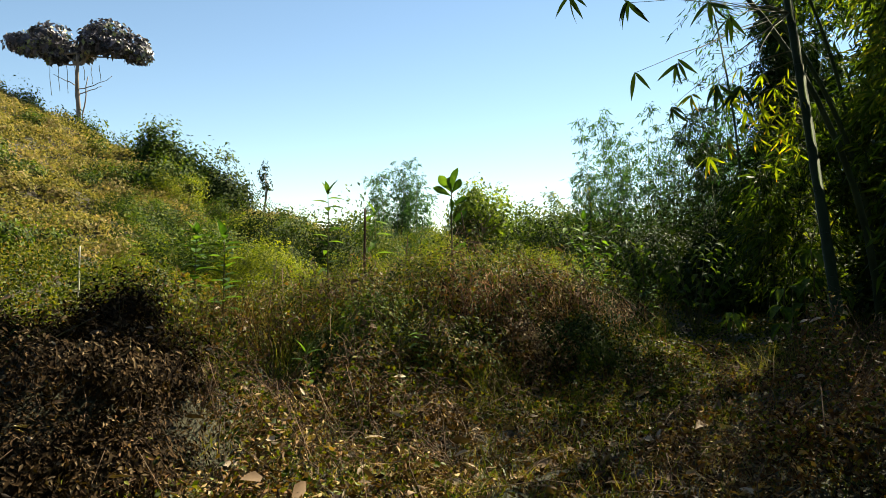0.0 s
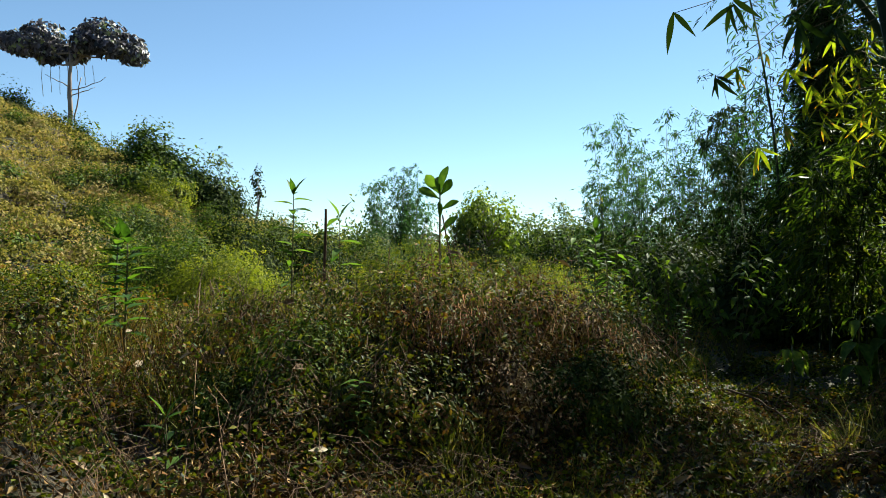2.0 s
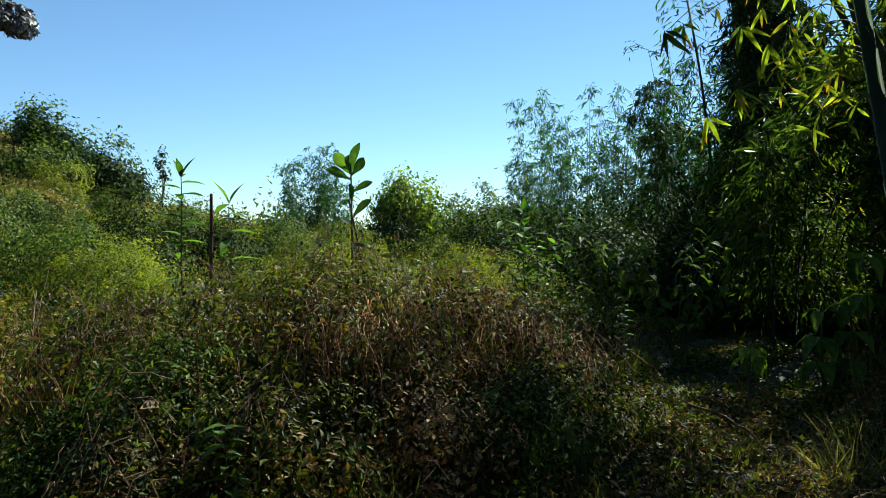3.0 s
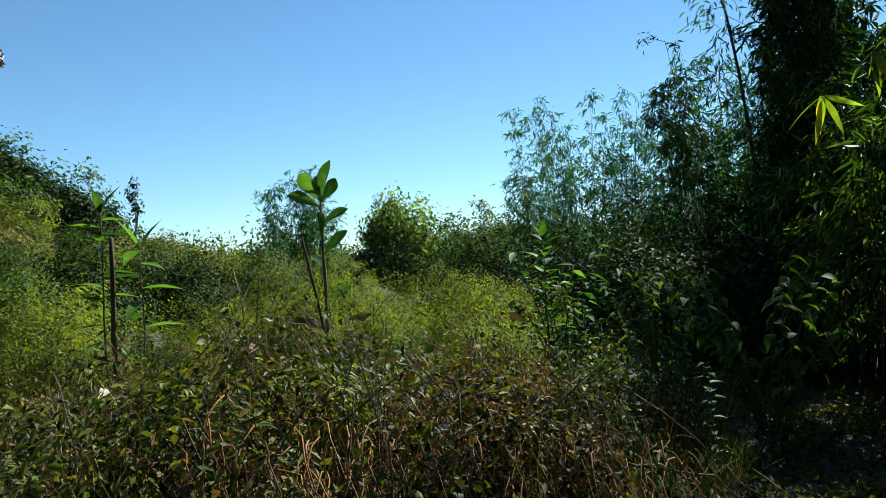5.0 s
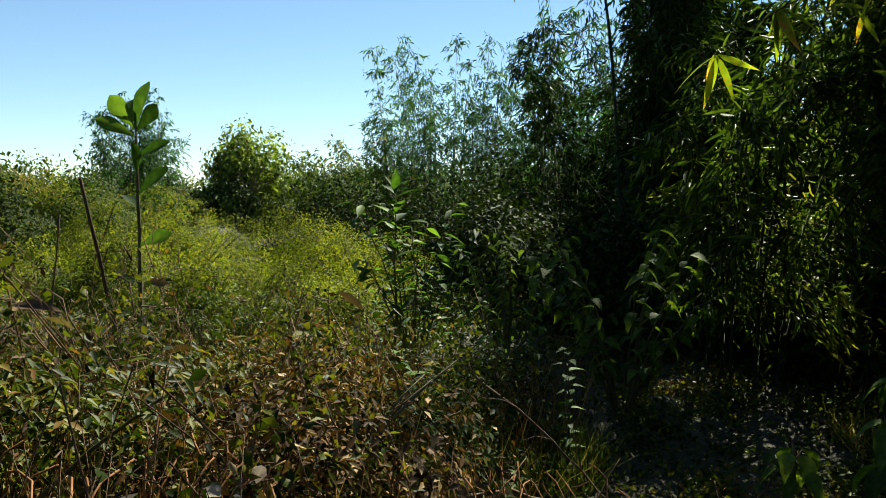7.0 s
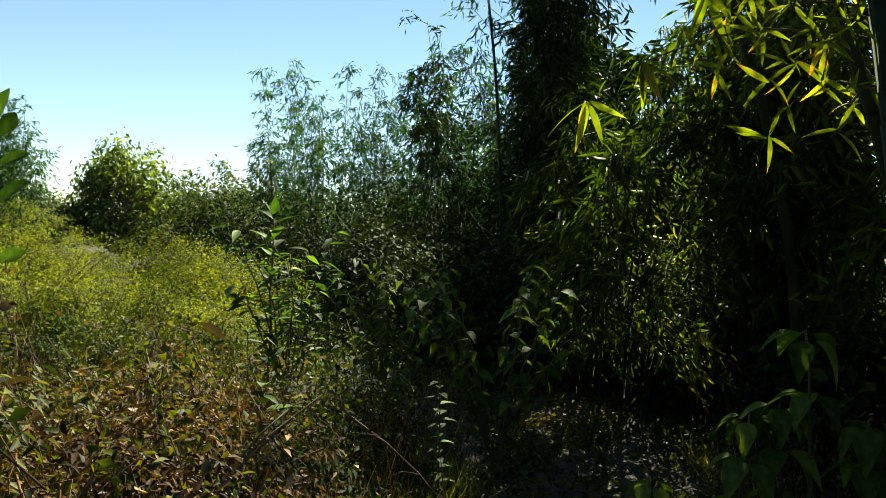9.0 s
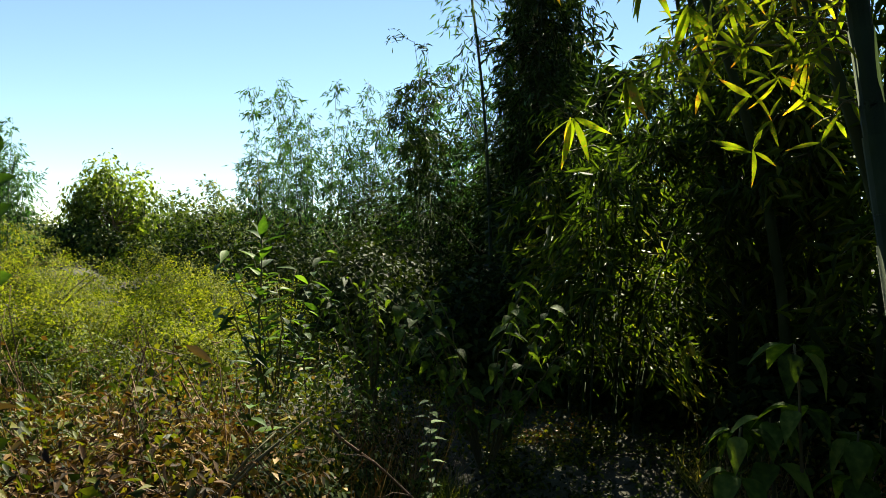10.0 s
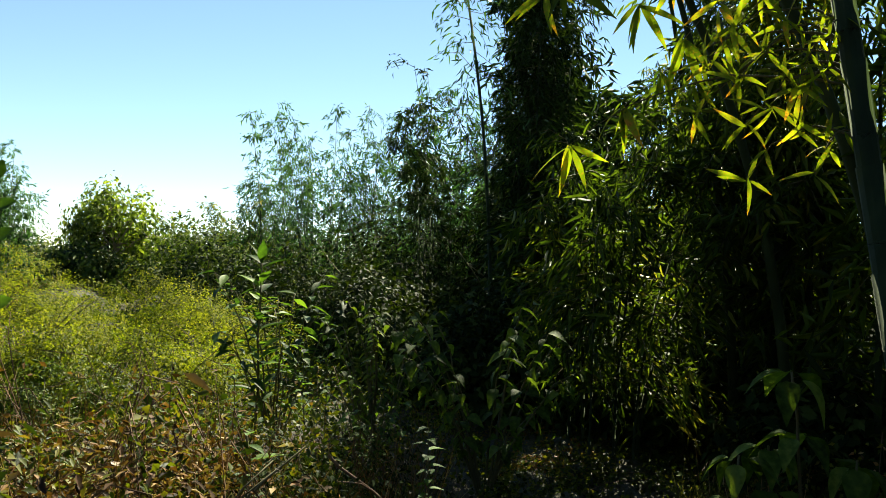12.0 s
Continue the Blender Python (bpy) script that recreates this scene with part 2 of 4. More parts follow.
# ---- mesh helpers ----


def np_mesh(name, verts, tris=None, quads=None, smooth=False):
    tris = np.zeros((0, 3), int) if tris is None else np.asarray(tris)
    quads = np.zeros((0, 4), int) if quads is None else np.asarray(quads)
    me = bpy.data.meshes.new(name)
    verts = np.asarray(verts, np.float32)
    me.vertices.add(len(verts))
    me.vertices.foreach_set("co", verts.ravel())
    me.loops.add(tris.size + quads.size)
    me.loops.foreach_set("vertex_index", np.concatenate([tris.ravel(), quads.ravel()]).astype(np.int32))
    n = len(tris) + len(quads)
    me.polygons.add(n)
    starts = np.concatenate([np.arange(len(tris)) * 3, tris.size + np.arange(len(quads)) * 4]).astype(np.int32)
    me.polygons.foreach_set("loop_start", starts)
    if smooth:
        me.polygons.foreach_set("use_smooth", np.ones(n, bool))
    me.update(calc_edges=True)
    return me


def join_np(pieces):
    """Joins (verts, tris, quads) pieces into one."""
    vs, ts, qs, off = [], [], [], 0
    for v, t, q in pieces:
        vs.append(v)
        if t is not None and len(t):
            ts.append(np.asarray(t) + off)
        if q is not None and len(q):
            qs.append(np.asarray(q) + off)
        off += len(v)
    return (np.concatenate(vs), np.concatenate(ts) if ts else None, np.concatenate(qs) if qs else None)


def part(name, mesh, material, parent=None, label=""):
    if not mesh.materials:
        mesh.materials.append(material)
    elif mesh.materials[0] != material:
        key = mesh.name + "_" + material.name
        other = bpy.data.meshes.get(key)
        if other is None:
            other = mesh.copy()
            other.name = key
            other.materials[0] = material
        mesh = other
    ob = new(name, mesh)
    if parent is not None:
        ob.parent = parent
    if label:
        tagged(ob, label)
    return ob


def thing(name, x, y, label, category, z=None, group=""):
    ob = new(name)
    ob.location = (x, y, float(ground_z(x, y)) if z is None else z)
    return tagged(ob, label, category, group)


def unit(v):
    return v / np.maximum(np.linalg.norm(v, axis=-1, keepdims=True), 1e-9)


# leaf outlines: across, along, lift
RHOMB = (np.array([(0, 0, 0), (0.5, 0.42, 0.1), (0, 1, -0.06), (-0.5, 0.42, 0.1)]), np.array([(0, 1, 2), (0, 2, 3)]), None)
LANCE = (np.array([(0, 0, 0), (0.5, 0.3, 0.05), (0.36, 0.65, 0.02), (0, 1, -0.12), (-0.36, 0.65, 0.02), (-0.5, 0.3, 0.05)]), None, np.array([(0, 1, 2, 3), (0, 3, 4, 5)]))
BLADE = (np.array([(-0.5, 0, 0), (0.5, 0, 0), (0.32, 0.55, 0.06), (-0.32, 0.55, 0.06), (0, 1, 0.3)]), np.array([(3, 2, 4)]), np.array([(0, 1, 2, 3)]))


def leaves(shape, pos, along, normal, length, width):
    """Many leaves as one (verts, tris, quads) piece."""
    tv, tt, tq = shape
    pos, along = np.asarray(pos, float), unit(np.asarray(along, float))
    side = unit(np.cross(along, normal))
    nrm = np.cross(side, along)
    length = np.broadcast_to(np.asarray(length, float), (len(pos),))[:, None, None]
    width = np.broadcast_to(np.asarray(width, float), (len(pos),))[:, None, None]
    v = pos[:, None, :] + side[:, None, :] * tv[None, :, :1] * width + along[:, None, :] * tv[None, :, 1:2] * length + nrm[:, None, :] * tv[None, :, 2:3] * length
    off = (np.arange(len(pos)) * len(tv))[:, None, None]
    t = None if tt is None else (tt[None] + off).reshape(-1, 3)
    q = None if tq is None else (tq[None] + off).reshape(-1, 4)
    return v.reshape(-1, 3), t, q


def shingled(along, normal, keep=0.2, droop=0.35):
    """Turns leaf directions into the surface whose normals are given, tips hanging a little."""
    a = along - (1 - keep) * np.sum(along * normal, -1, keepdims=True) * normal
    return unit(a + np.array([0, 0, -droop]))


def random_dirs(r, n, up=0.0):
    v = unit(r.normal(size=(n, 3)))
    v[:, 2] += up
    return unit(v)


def tube(points, radii, sides=6, rings=None):
    """A tapered tube along points, closed at its end."""
    pts = np.asarray(points, float)
    rad = np.broadcast_to(np.asarray(radii, float), (len(pts),))
    tan = unit(np.gradient(pts, axis=0))
    ref = np.where(np.abs(tan[:, 2:3]) > 0.9, np.array([[1.0, 0, 0]]), np.array([[0, 0, 1.0]]))
    a = unit(np.cross(tan, ref))
    b = np.cross(tan, a)
    ang = np.arange(sides) * 2 * math.pi / sides
    v = (pts[:, None] + (a[:, None] * np.cos(ang)[None, :, None] + b[:, None] * np.sin(ang)[None, :, None]) * rad[:, None, None]).reshape(-1, 3)
    i, j = np.meshgrid(np.arange(len(pts) - 1), np.arange(sides), indexing="ij")
    k = (j + 1) % sides
    q = np.stack([i * sides + j, i * sides + k, (i + 1) * sides + k, (i + 1) * sides + j], -1).reshape(-1, 4)
    tip = len(v)
    v = np.concatenate([v, pts[-1:] + tan[-1:] * rad[-1] * 0.5])
    j = np.arange(sides)
    t = np.stack([(len(pts) - 1) * sides + j, (len(pts) - 1) * sides + (j + 1) % sides, np.full(sides, tip)], -1)
    return v, t, q


def bend(p0, p1, sag=0.0, wobble=0.0, n=8, r=None):
    """Points from p0 to p1 on a curve that sags, with a slight wander."""
    t = np.linspace(0, 1, n)[:, None]
    p = np.asarray(p0, float) * (1 - t) + np.asarray(p1, float) * t
    p[:, 2] -= (4 * t * (1 - t))[:, 0] * sag
    if wobble and r is not None:
        w = np.cumsum(r.normal(0, wobble, (n, 3)), 0)
        p += (w - t * w[-1]) * np.minimum(t * 4, 1)
    return p


def mesh_of(name, piece, smooth=False):
    return np_mesh(name, piece[0], piece[1], piece[2], smooth)


# ---- ground: one sheet to the horizon ----


def spaced(a, b, fine_a, fine_b, step, grow):
    out = list(np.arange(fine_a, fine_b, step))
    v, s = fine_b, step
    while v < b:
        out.append(v)
        s *= grow
        v += s
    out.append(b)
    v, s, lo = fine_a, step, []
    while v > a:
        s *= grow
        v -= s
        lo.append(max(v, a))
    return np.array(lo[::-1] + out)


gx = spaced(-1500, 1500, -7, 7, 0.16, 1.1)
gy = spaced(-1500, 2500, 0, 14, 0.16, 1.09)
GX, GY = np.meshgrid(gx, gy, indexing="ij")
GZ = ground_z(GX, GY) + 0.03 * wavy(GX, GY, 0.5, 2) * (np.hypot(GX, GY) < 25)
ni, nj = GX.shape
ii, jj = np.meshgrid(np.arange(ni - 1), np.arange(nj - 1), indexing="ij")
gq = np.stack([ii * nj + jj, (ii + 1) * nj + jj, (ii + 1) * nj + jj + 1, ii * nj + jj + 1], -1).reshape(-1, 4)
ground = part("ground", np_mesh("ground", np.stack([GX, GY, GZ], -1).reshape(-1, 3), None, gq, True), M_SOIL)
tagged(ground, "uneven brown soil with dead leaf litter rising to a hill", "ground", "", "structure")

# ---- ground cover ----


def cover_height(x, y):
    """How high the creepers stand over the soil."""
    lump = 0.5 + 0.5 * wavy(x, y, 0.85, 3)
    big = 0.5 + 0.5 * wavy(x, y, 3.8, 4)
    h = 0.05 + 0.62 * np.clip(lump, 0, 1.02) ** 2.4 * np.clip((13.5 - y) / 3, 0.45, 1) + 0.22 * np.clip(big, 0, 1.3) * np.clip((y - 5.5) / 4, 0.1, 1.2) * np.clip((13.0 - y) / 3, 0.0, 1)
    t = np.clip((trail_distance(x, y) - 0.5) / 0.8, 0, 1)
    t = t * (1 - 0.7 * np.exp(-(((x + 2.9) / 1.2) ** 2) - ((y - 4.7) / 1.1) ** 2))
    hill = np.clip((-0.85 * x + 0.5 * y - 17) / 5, 0, 1)
    return 0.04 + h * t + hill * 0.45 * np.clip(wavy(x, y, 2.3, 2), 0, 1.5)


def in_view(x, y, margin=2.5):
    """The wedge of land that opens before the walk."""
    return (y > -1.0) & (np.abs(x - 0.3) < 0.62 * (y + 2.0) + margin + np.where(x > 0, 0.55 * np.maximum(y, 0), 0))


def scatter(r, n, x0, x1, y0, y1, keep):
    out, have = [], 0
    while have < n:
        x, y = r.uniform(x0, x1, n), r.uniform(y0, y1, n)
        k = keep(x, y)
        out.append(np.stack([x[k], y[k]], 1))
        have += k.sum()
    return np.concatenate(out)[:n]


def dryness(x, y):
    """Where the creepers have withered: the mound, its face and patches beyond."""
    m = 0.95 * np.exp(-((x - 0.35) / 1.5) ** 2 - ((y - 7.5) / 1.2) ** 2)
    m2 = 0.35 * np.exp(-((x + 0.3) / 2.2) ** 2 - ((y - 9.0) / 0.8) ** 2)
    b = 1.3 * np.exp(-(((x + 2.9) / 1.4) ** 2) - ((y - 5.0) / 1.2) ** 2)
    w = 0.5 * np.exp(-((trail_distance(x, y)) / 0.7) ** 2)
    near = 0.55 * np.clip((5.9 - y) / 1.2, 0, 1) * (1 - np.exp(-((x + 1.1) / 0.9) ** 2 - ((y - 5.9) / 0.9) ** 2))
    return m + m2 + b + w + near + 0.35 * wavy(x, y, 2.1, 5)


def cover_layer(name, n, box, size, material, label, seed, keep, shape=RHOMB, flat=0.08, ratio=0.6, lift=1.0):
    r = np.random.default_rng(seed)
    sprig = 9
    p = np.repeat(scatter(r, n // sprig + 1, *box, keep), sprig, 0)[:n] + r.normal(0, 1.25 * size, (n, 2))
    x, y = p[:, 0], p[:, 1]
    depth = 1 - r.power(1.8, n)
    h = np.minimum(cover_height(x, y) * lift, 0.8) * np.repeat(r.uniform(0.5, 1.12, n // sprig + 1), sprig)[:n]
    z = ground_z(x, y) + h * (1 - depth) + r.normal(0, 0.02, n)
    z = np.maximum(z, ground_z(x, y) + 0.01)
    d = random_dirs(r, n)
    d[:, 2] = d[:, 2] * 0.7 - 0.45
    nr = random_dirs(r, n, flat)
    s = size * r.uniform(0.55, 1.45, n)
    ob = part(name, mesh_of(name, leaves(shape, np.stack([x, y, z], 1), d, nr, s, s * ratio)), material)
    return tagged(ob, label, "undergrowth", "", "stuff")


cover_layer("creeper_cover", 170000, (-8, 8, 1.5, 14), 0.036, M_COVER, "low green and yellowing creepers over uneven ground", 11,
            lambda x, y: in_view(x, y) & (dryness(x, y) < 0.75))
cover_layer("withered_cover", 100000, (-5, 6, 2.5, 10.8), 0.031, M_DRY, "withered brown creepers and dead leaves on the mound", 12,
            lambda x, y: in_view(x, y) & (dryness(x, y) > 0.3) & ~((x > 1.6) & (y > 7.2)), ratio=0.38)
cover_layer("mound_greens", 34000, (-4, 5, 5.6, 11), 0.038, M_COVER, "green creeper leaves scattered through the withered mound", 13,
            lambda x, y: in_view(x, y) & (dryness(x, y) > 0.3), ratio=0.62, lift=1.12)
cover_layer("meadow_cover", 120000, (-22, 26, 12, 34), 0.064, M_BUSH, "sunlit green scrub and creepers in the hollow", 14,
            lambda x, y: in_view(x, y, 3) & (-0.85 * x + 0.5 * y < 22))
cover_layer("hollow_cover", 80000, (-6, 8, 13, 31), 0.058, M_MOSS, "soft yellow-green creepers spread over the hollow", 18,
            lambda x, y: in_view(x, y, 2) & (-0.85 * x + 0.5 * y < 20), lift=0.45)
cover_layer("slope_cover", 50000, (-11, -2.5, 7, 15), 0.05, M_COVER, "green and yellow creepers over the near slope", 19,
            lambda x, y: in_view(x, y, 2) & (dryness(x, y) < 0.9))
cover_layer("hill_scrub", 170000, (-40, 4, 11, 42), 0.13, M_HILL, "sunlit yellow-green scrub covering the hillside", 15,
            lambda x, y: in_view(x, y, 4) & (-0.85 * x + 0.5 * y > 15) & (y < 41), ratio=0.5)


cover_layer("trail_litter", 42000, (-3.5, 6.5, 2.0, 8.5), 0.042, M_DRY, "brown dead leaves and creeper litter on the foot trail", 17,
            lambda x, y: in_view(x, y) & (trail_distance(x, y) < 2.0), ratio=0.45)
cover_layer("trodden_litter", 16000, (-9, 9, -7, 1.6), 0.08, M_DRY, "trodden dry creepers and litter where the trail begins", 16,
            lambda x, y: np.hypot(x, y) < 9.5, ratio=0.5)


def grass(name, n, box, seed, keep, h0, label, width=0.007):
    r = np.random.default_rng(seed)
    p = scatter(r, n, *box, keep)
    x, y = p[:, 0], p[:, 1]
    d = random_dirs(r, n, 1.3)
    ob = part(name, mesh_of(name, leaves(BLADE, np.stack([x, y, ground_z(x, y)], 1), d, random_dirs(r, n), h0 * r.uniform(0.5, 1.5, n), width * r.uniform(0.6, 1.5, n))), M_GRASS)
    return tagged(ob, label, "grass", "", "stuff")


grass("trail_grass", 15000, (-4, 7, 1.5, 11), 21, lambda x, y: in_view(x, y) & (trail_distance(x, y) < 2.2) & (y < 7.2), 0.11, "short trodden grass along the foot trail")
grass("tall_grass", 14000, (-6, 5, 6, 10), 22, lambda x, y: in_view(x, y) & (trail_distance(x, y) > 0.7) & (wavy(x, y, 2.6, 1) > 0.1) & (y < 10), 0.24, "tall yellowing grass among the creepers", 0.01)


def strands(name, n, box, seed, keep, length, radius, label):
    """Dry stems and tendrils lying and hanging over the creepers."""
    r = np.random.default_rng(seed)
    p = scatter(r, n, *box, keep)
    pieces = []
    for x, y in p:
        L_ = length * r.uniform(0.4, 1.5)
        a = r.uniform(0, 6.283)
        t = np.linspace(0, 1, 5)
        px = x + np.cos(a) * L_ * t + r.normal(0, 0.03, 5)
        py = y + np.sin(a) * L_ * t + r.normal(0, 0.03, 5)
        pz = ground_z(px, py) + cover_height(px, py) * r.uniform(0.6, 1.15) + 0.12 * np.sin(t * 3.1) * r.uniform(-0.3, 1)
        pieces.append(tube(np.stack([px, py, pz], 1), radius * r.uniform(0.6, 1.3) * (1 - 0.6 * t), 3))
    ob = part(name, mesh_of(name, join_np(pieces)), M_STEM)
    return tagged(ob, label, "dead stems", "", "stuff")


strands("dry_tendrils", 2600, (-1.9, 6, 4, 11), 31, lambda x, y: in_view(x, y) & ~((x > 1.7) & (y > 7.2)) & (trail_distance(x, y) > 0.5) & (dryness(x, y) > 0.15), 0.3, 0.0026, "tangle of thin dry vine stems on the mound")
strands("fallen_twigs", 420, (-4, 7, 2, 11), 32, lambda x, y: in_view(x, y), 0.5, 0.004, "pale fallen twigs among the undergrowth")


def stalks(name, n, box, seed, keep, label):
    """Upright dry weed stalks."""
    r = np.random.default_rng(seed)
    p = scatter(r, n, *box, keep)
    x, y = p[:, 0], p[:, 1]
    d = random_dirs(r, n, 2.2)
    ob = part(name, mesh_of(name, leaves(BLADE, np.stack([x, y, ground_z(x, y) + 0.1], 1), d, random_dirs(r, n), r.uniform(0.25, 0.6, n), 0.005)), M_DRY)
    return tagged(ob, label, "dry stalks", "", "stuff")


stalks("dry_weed_stalks", 6000, (-4, 5, 6.8, 10.5), 35, lambda x, y: in_view(x, y) & (trail_distance(x, y) > 0.9), "upright dry brown weed stalks among the creepers")


def litter(name, n, box, seed, keep, size, label):
    r = np.random.default_rng(seed)
    p = scatter(r, n, *box, keep)
    x, y = p[:, 0], p[:, 1]
    z = ground_z(x, y) + 0.02 + cover_height(x, y) * r.uniform(0.2, 0.95, n)
    d = random_dirs(r, n)
    d[:, 2] *= 0.35
    s = size * r.uniform(0.5, 1.5, n)
    ob = part(name, mesh_of(name, leaves(LANCE, np.stack([x, y, z], 1), d, random_dirs(r, n, 1.0), s, s * r.uniform(0.25, 0.5, n))), M_DEAD)
    return tagged(ob, label, "leaf litter", "", "stuff")


litter("leaf_litter", 2400, (-5, 8, 1.5, 12), 41, lambda x, y: in_view(x, y) & ~((x > 2.0) & (y > 6.5)), 0.1, "pale dead leaves littered over trail and mound")

# ---- bushes and trees ----


def dome_points(r, n, rx, ry, h, rough=0.3, core=0.45):
    """Points in the outer layer of an uneven dome."""
    d = unit(r.normal(size=(n, 3)))
    d[:, 2] = np.abs(d[:, 2])
    az = np.arctan2(d[:, 1], d[:, 0])
    k = r.uniform(0, 6.283, 6)
    lump = 1 + rough * (np.sin(3 * az + k[0]) * np.sin(4 * d[:, 2] + k[1]) + 0.6 * np.sin(6 * az + k[2] + 5 * d[:, 2]) + 0.4 * np.sin(11 * az + k[3]) * np.sin(9 * d[:, 2] + k[4]))
    rad = lump * (core + (1 - core) * r.power(3.5, n))
    return d * rad[:, None] * np.array([rx, ry, h]), d


def bush(name, x, y, rx, h, n, size, material, label, seed, ratio=0.5, shape=RHOMB, stems=6, rough=0.28, sink=0.1, category="bush", group="", core=0.45, sprig=12):
    r = np.random.default_rng(seed)
    root = thing(name, x, y, label, category, group=group)
    p, d = dome_points(r, n // sprig, rx, rx * r.uniform(0.85, 1.1), h, rough, core)
    n = len(p) * sprig
    p = np.repeat(p, sprig, 0) + r.normal(0, 1.15 * size, (n, 3))
    d = unit(np.repeat(d, sprig, 0) + r.normal(0, 0.25, (n, 3)))
    mess = 1.25 * (1 - core)
    p[:, 2] -= sink
    along = unit(d + 0.9 * r.normal(size=(n, 3)) + np.array([0, 0, -0.1]))
    s = size * r.uniform(0.6, 1.4, n)
    nn = unit(d + mess * random_dirs(r, n) + np.array([0, 0, 0.4]))
    part("foliage", mesh_of("foliage", leaves(shape, p, shingled(along, nn), nn, s, s * ratio)), material, root)
    pcs = []
    for i in range(stems):
        a = r.uniform(0, 6.283)
        e = np.array([math.cos(a) * rx * 0.7, math.sin(a) * rx * 0.7, h * r.uniform(0.6, 0.95)])
        pcs.append(tube(bend((0, 0, -0.1), e, -0.1 * h, 0.02 * h, 6, r), np.linspace(0.012, 0.004, 6) * (0.4 + h * 0.6), 4))
    part("stemwork", mesh_of("stemwork", join_np(pcs)), M_TWIG, root)["kind"] = "stuff"
    return root


def tree(name, x, y, height, crown_r, crown_h, n, size, leaf, label, seed, trunk_r=0.1, clumps=14, bark=None, lean=(0, 0), ratio=0.5, category="tree", shape=RHOMB):
    """A tapered trunk, limbs, and a crown of leafy clumps with gaps between."""
    r = np.random.default_rng(seed)
    bark = bark or M_BARK
    root = thing(name, x, y, label, category)
    top = np.array([lean[0], lean[1], height - crown_h * 0.55])
    trunk = bend((0, 0, -0.2), top, 0, 0.03 * height / 8, 9, r)
    part("trunk", mesh_of("trunk", tube(trunk, np.linspace(trunk_r, trunk_r * 0.45, 9), 8), True), bark, root)
    pos, out = [], []
    for i in range(clumps):
        d = unit(r.normal(size=3))
        d[2] = abs(d[2]) * 1.2 - 0.35
        d = unit(d)
        c = np.array([lean[0], lean[1], height - crown_h * 0.55]) + d * np.array([crown_r, crown_r, crown_h * 0.52]) * r.uniform(0.5, 0.88)
        st = trunk[r.integers(5, 9)]
        part("limb", mesh_of("limb", tube(bend(st, c, -0.05 * height, 0.02 * height / 4, 6, r), np.linspace(trunk_r * 0.4, trunk_r * 0.1, 6), 5)), bark, root)
        m = n // clumps
        q, dd = dome_points(r, m, crown_r * 0.34, crown_r * 0.34, crown_h * 0.24, 0.4, 0.6)
        q[:, 2] *= np.where(r.random(m) < 0.3, -0.6, 1)
        pos.append(q + c)
        out.append(dd)
    pos, out = np.concatenate(pos), np.concatenate(out)
    s = size * r.uniform(0.6, 1.4, len(pos))
    part("crown", mesh_of("crown", leaves(shape, pos, shingled(unit(r.normal(size=pos.shape)), out), unit(out + 0.7 * random_dirs(r, len(pos), 0.6)), s, s * ratio)), leaf, root)
    return root


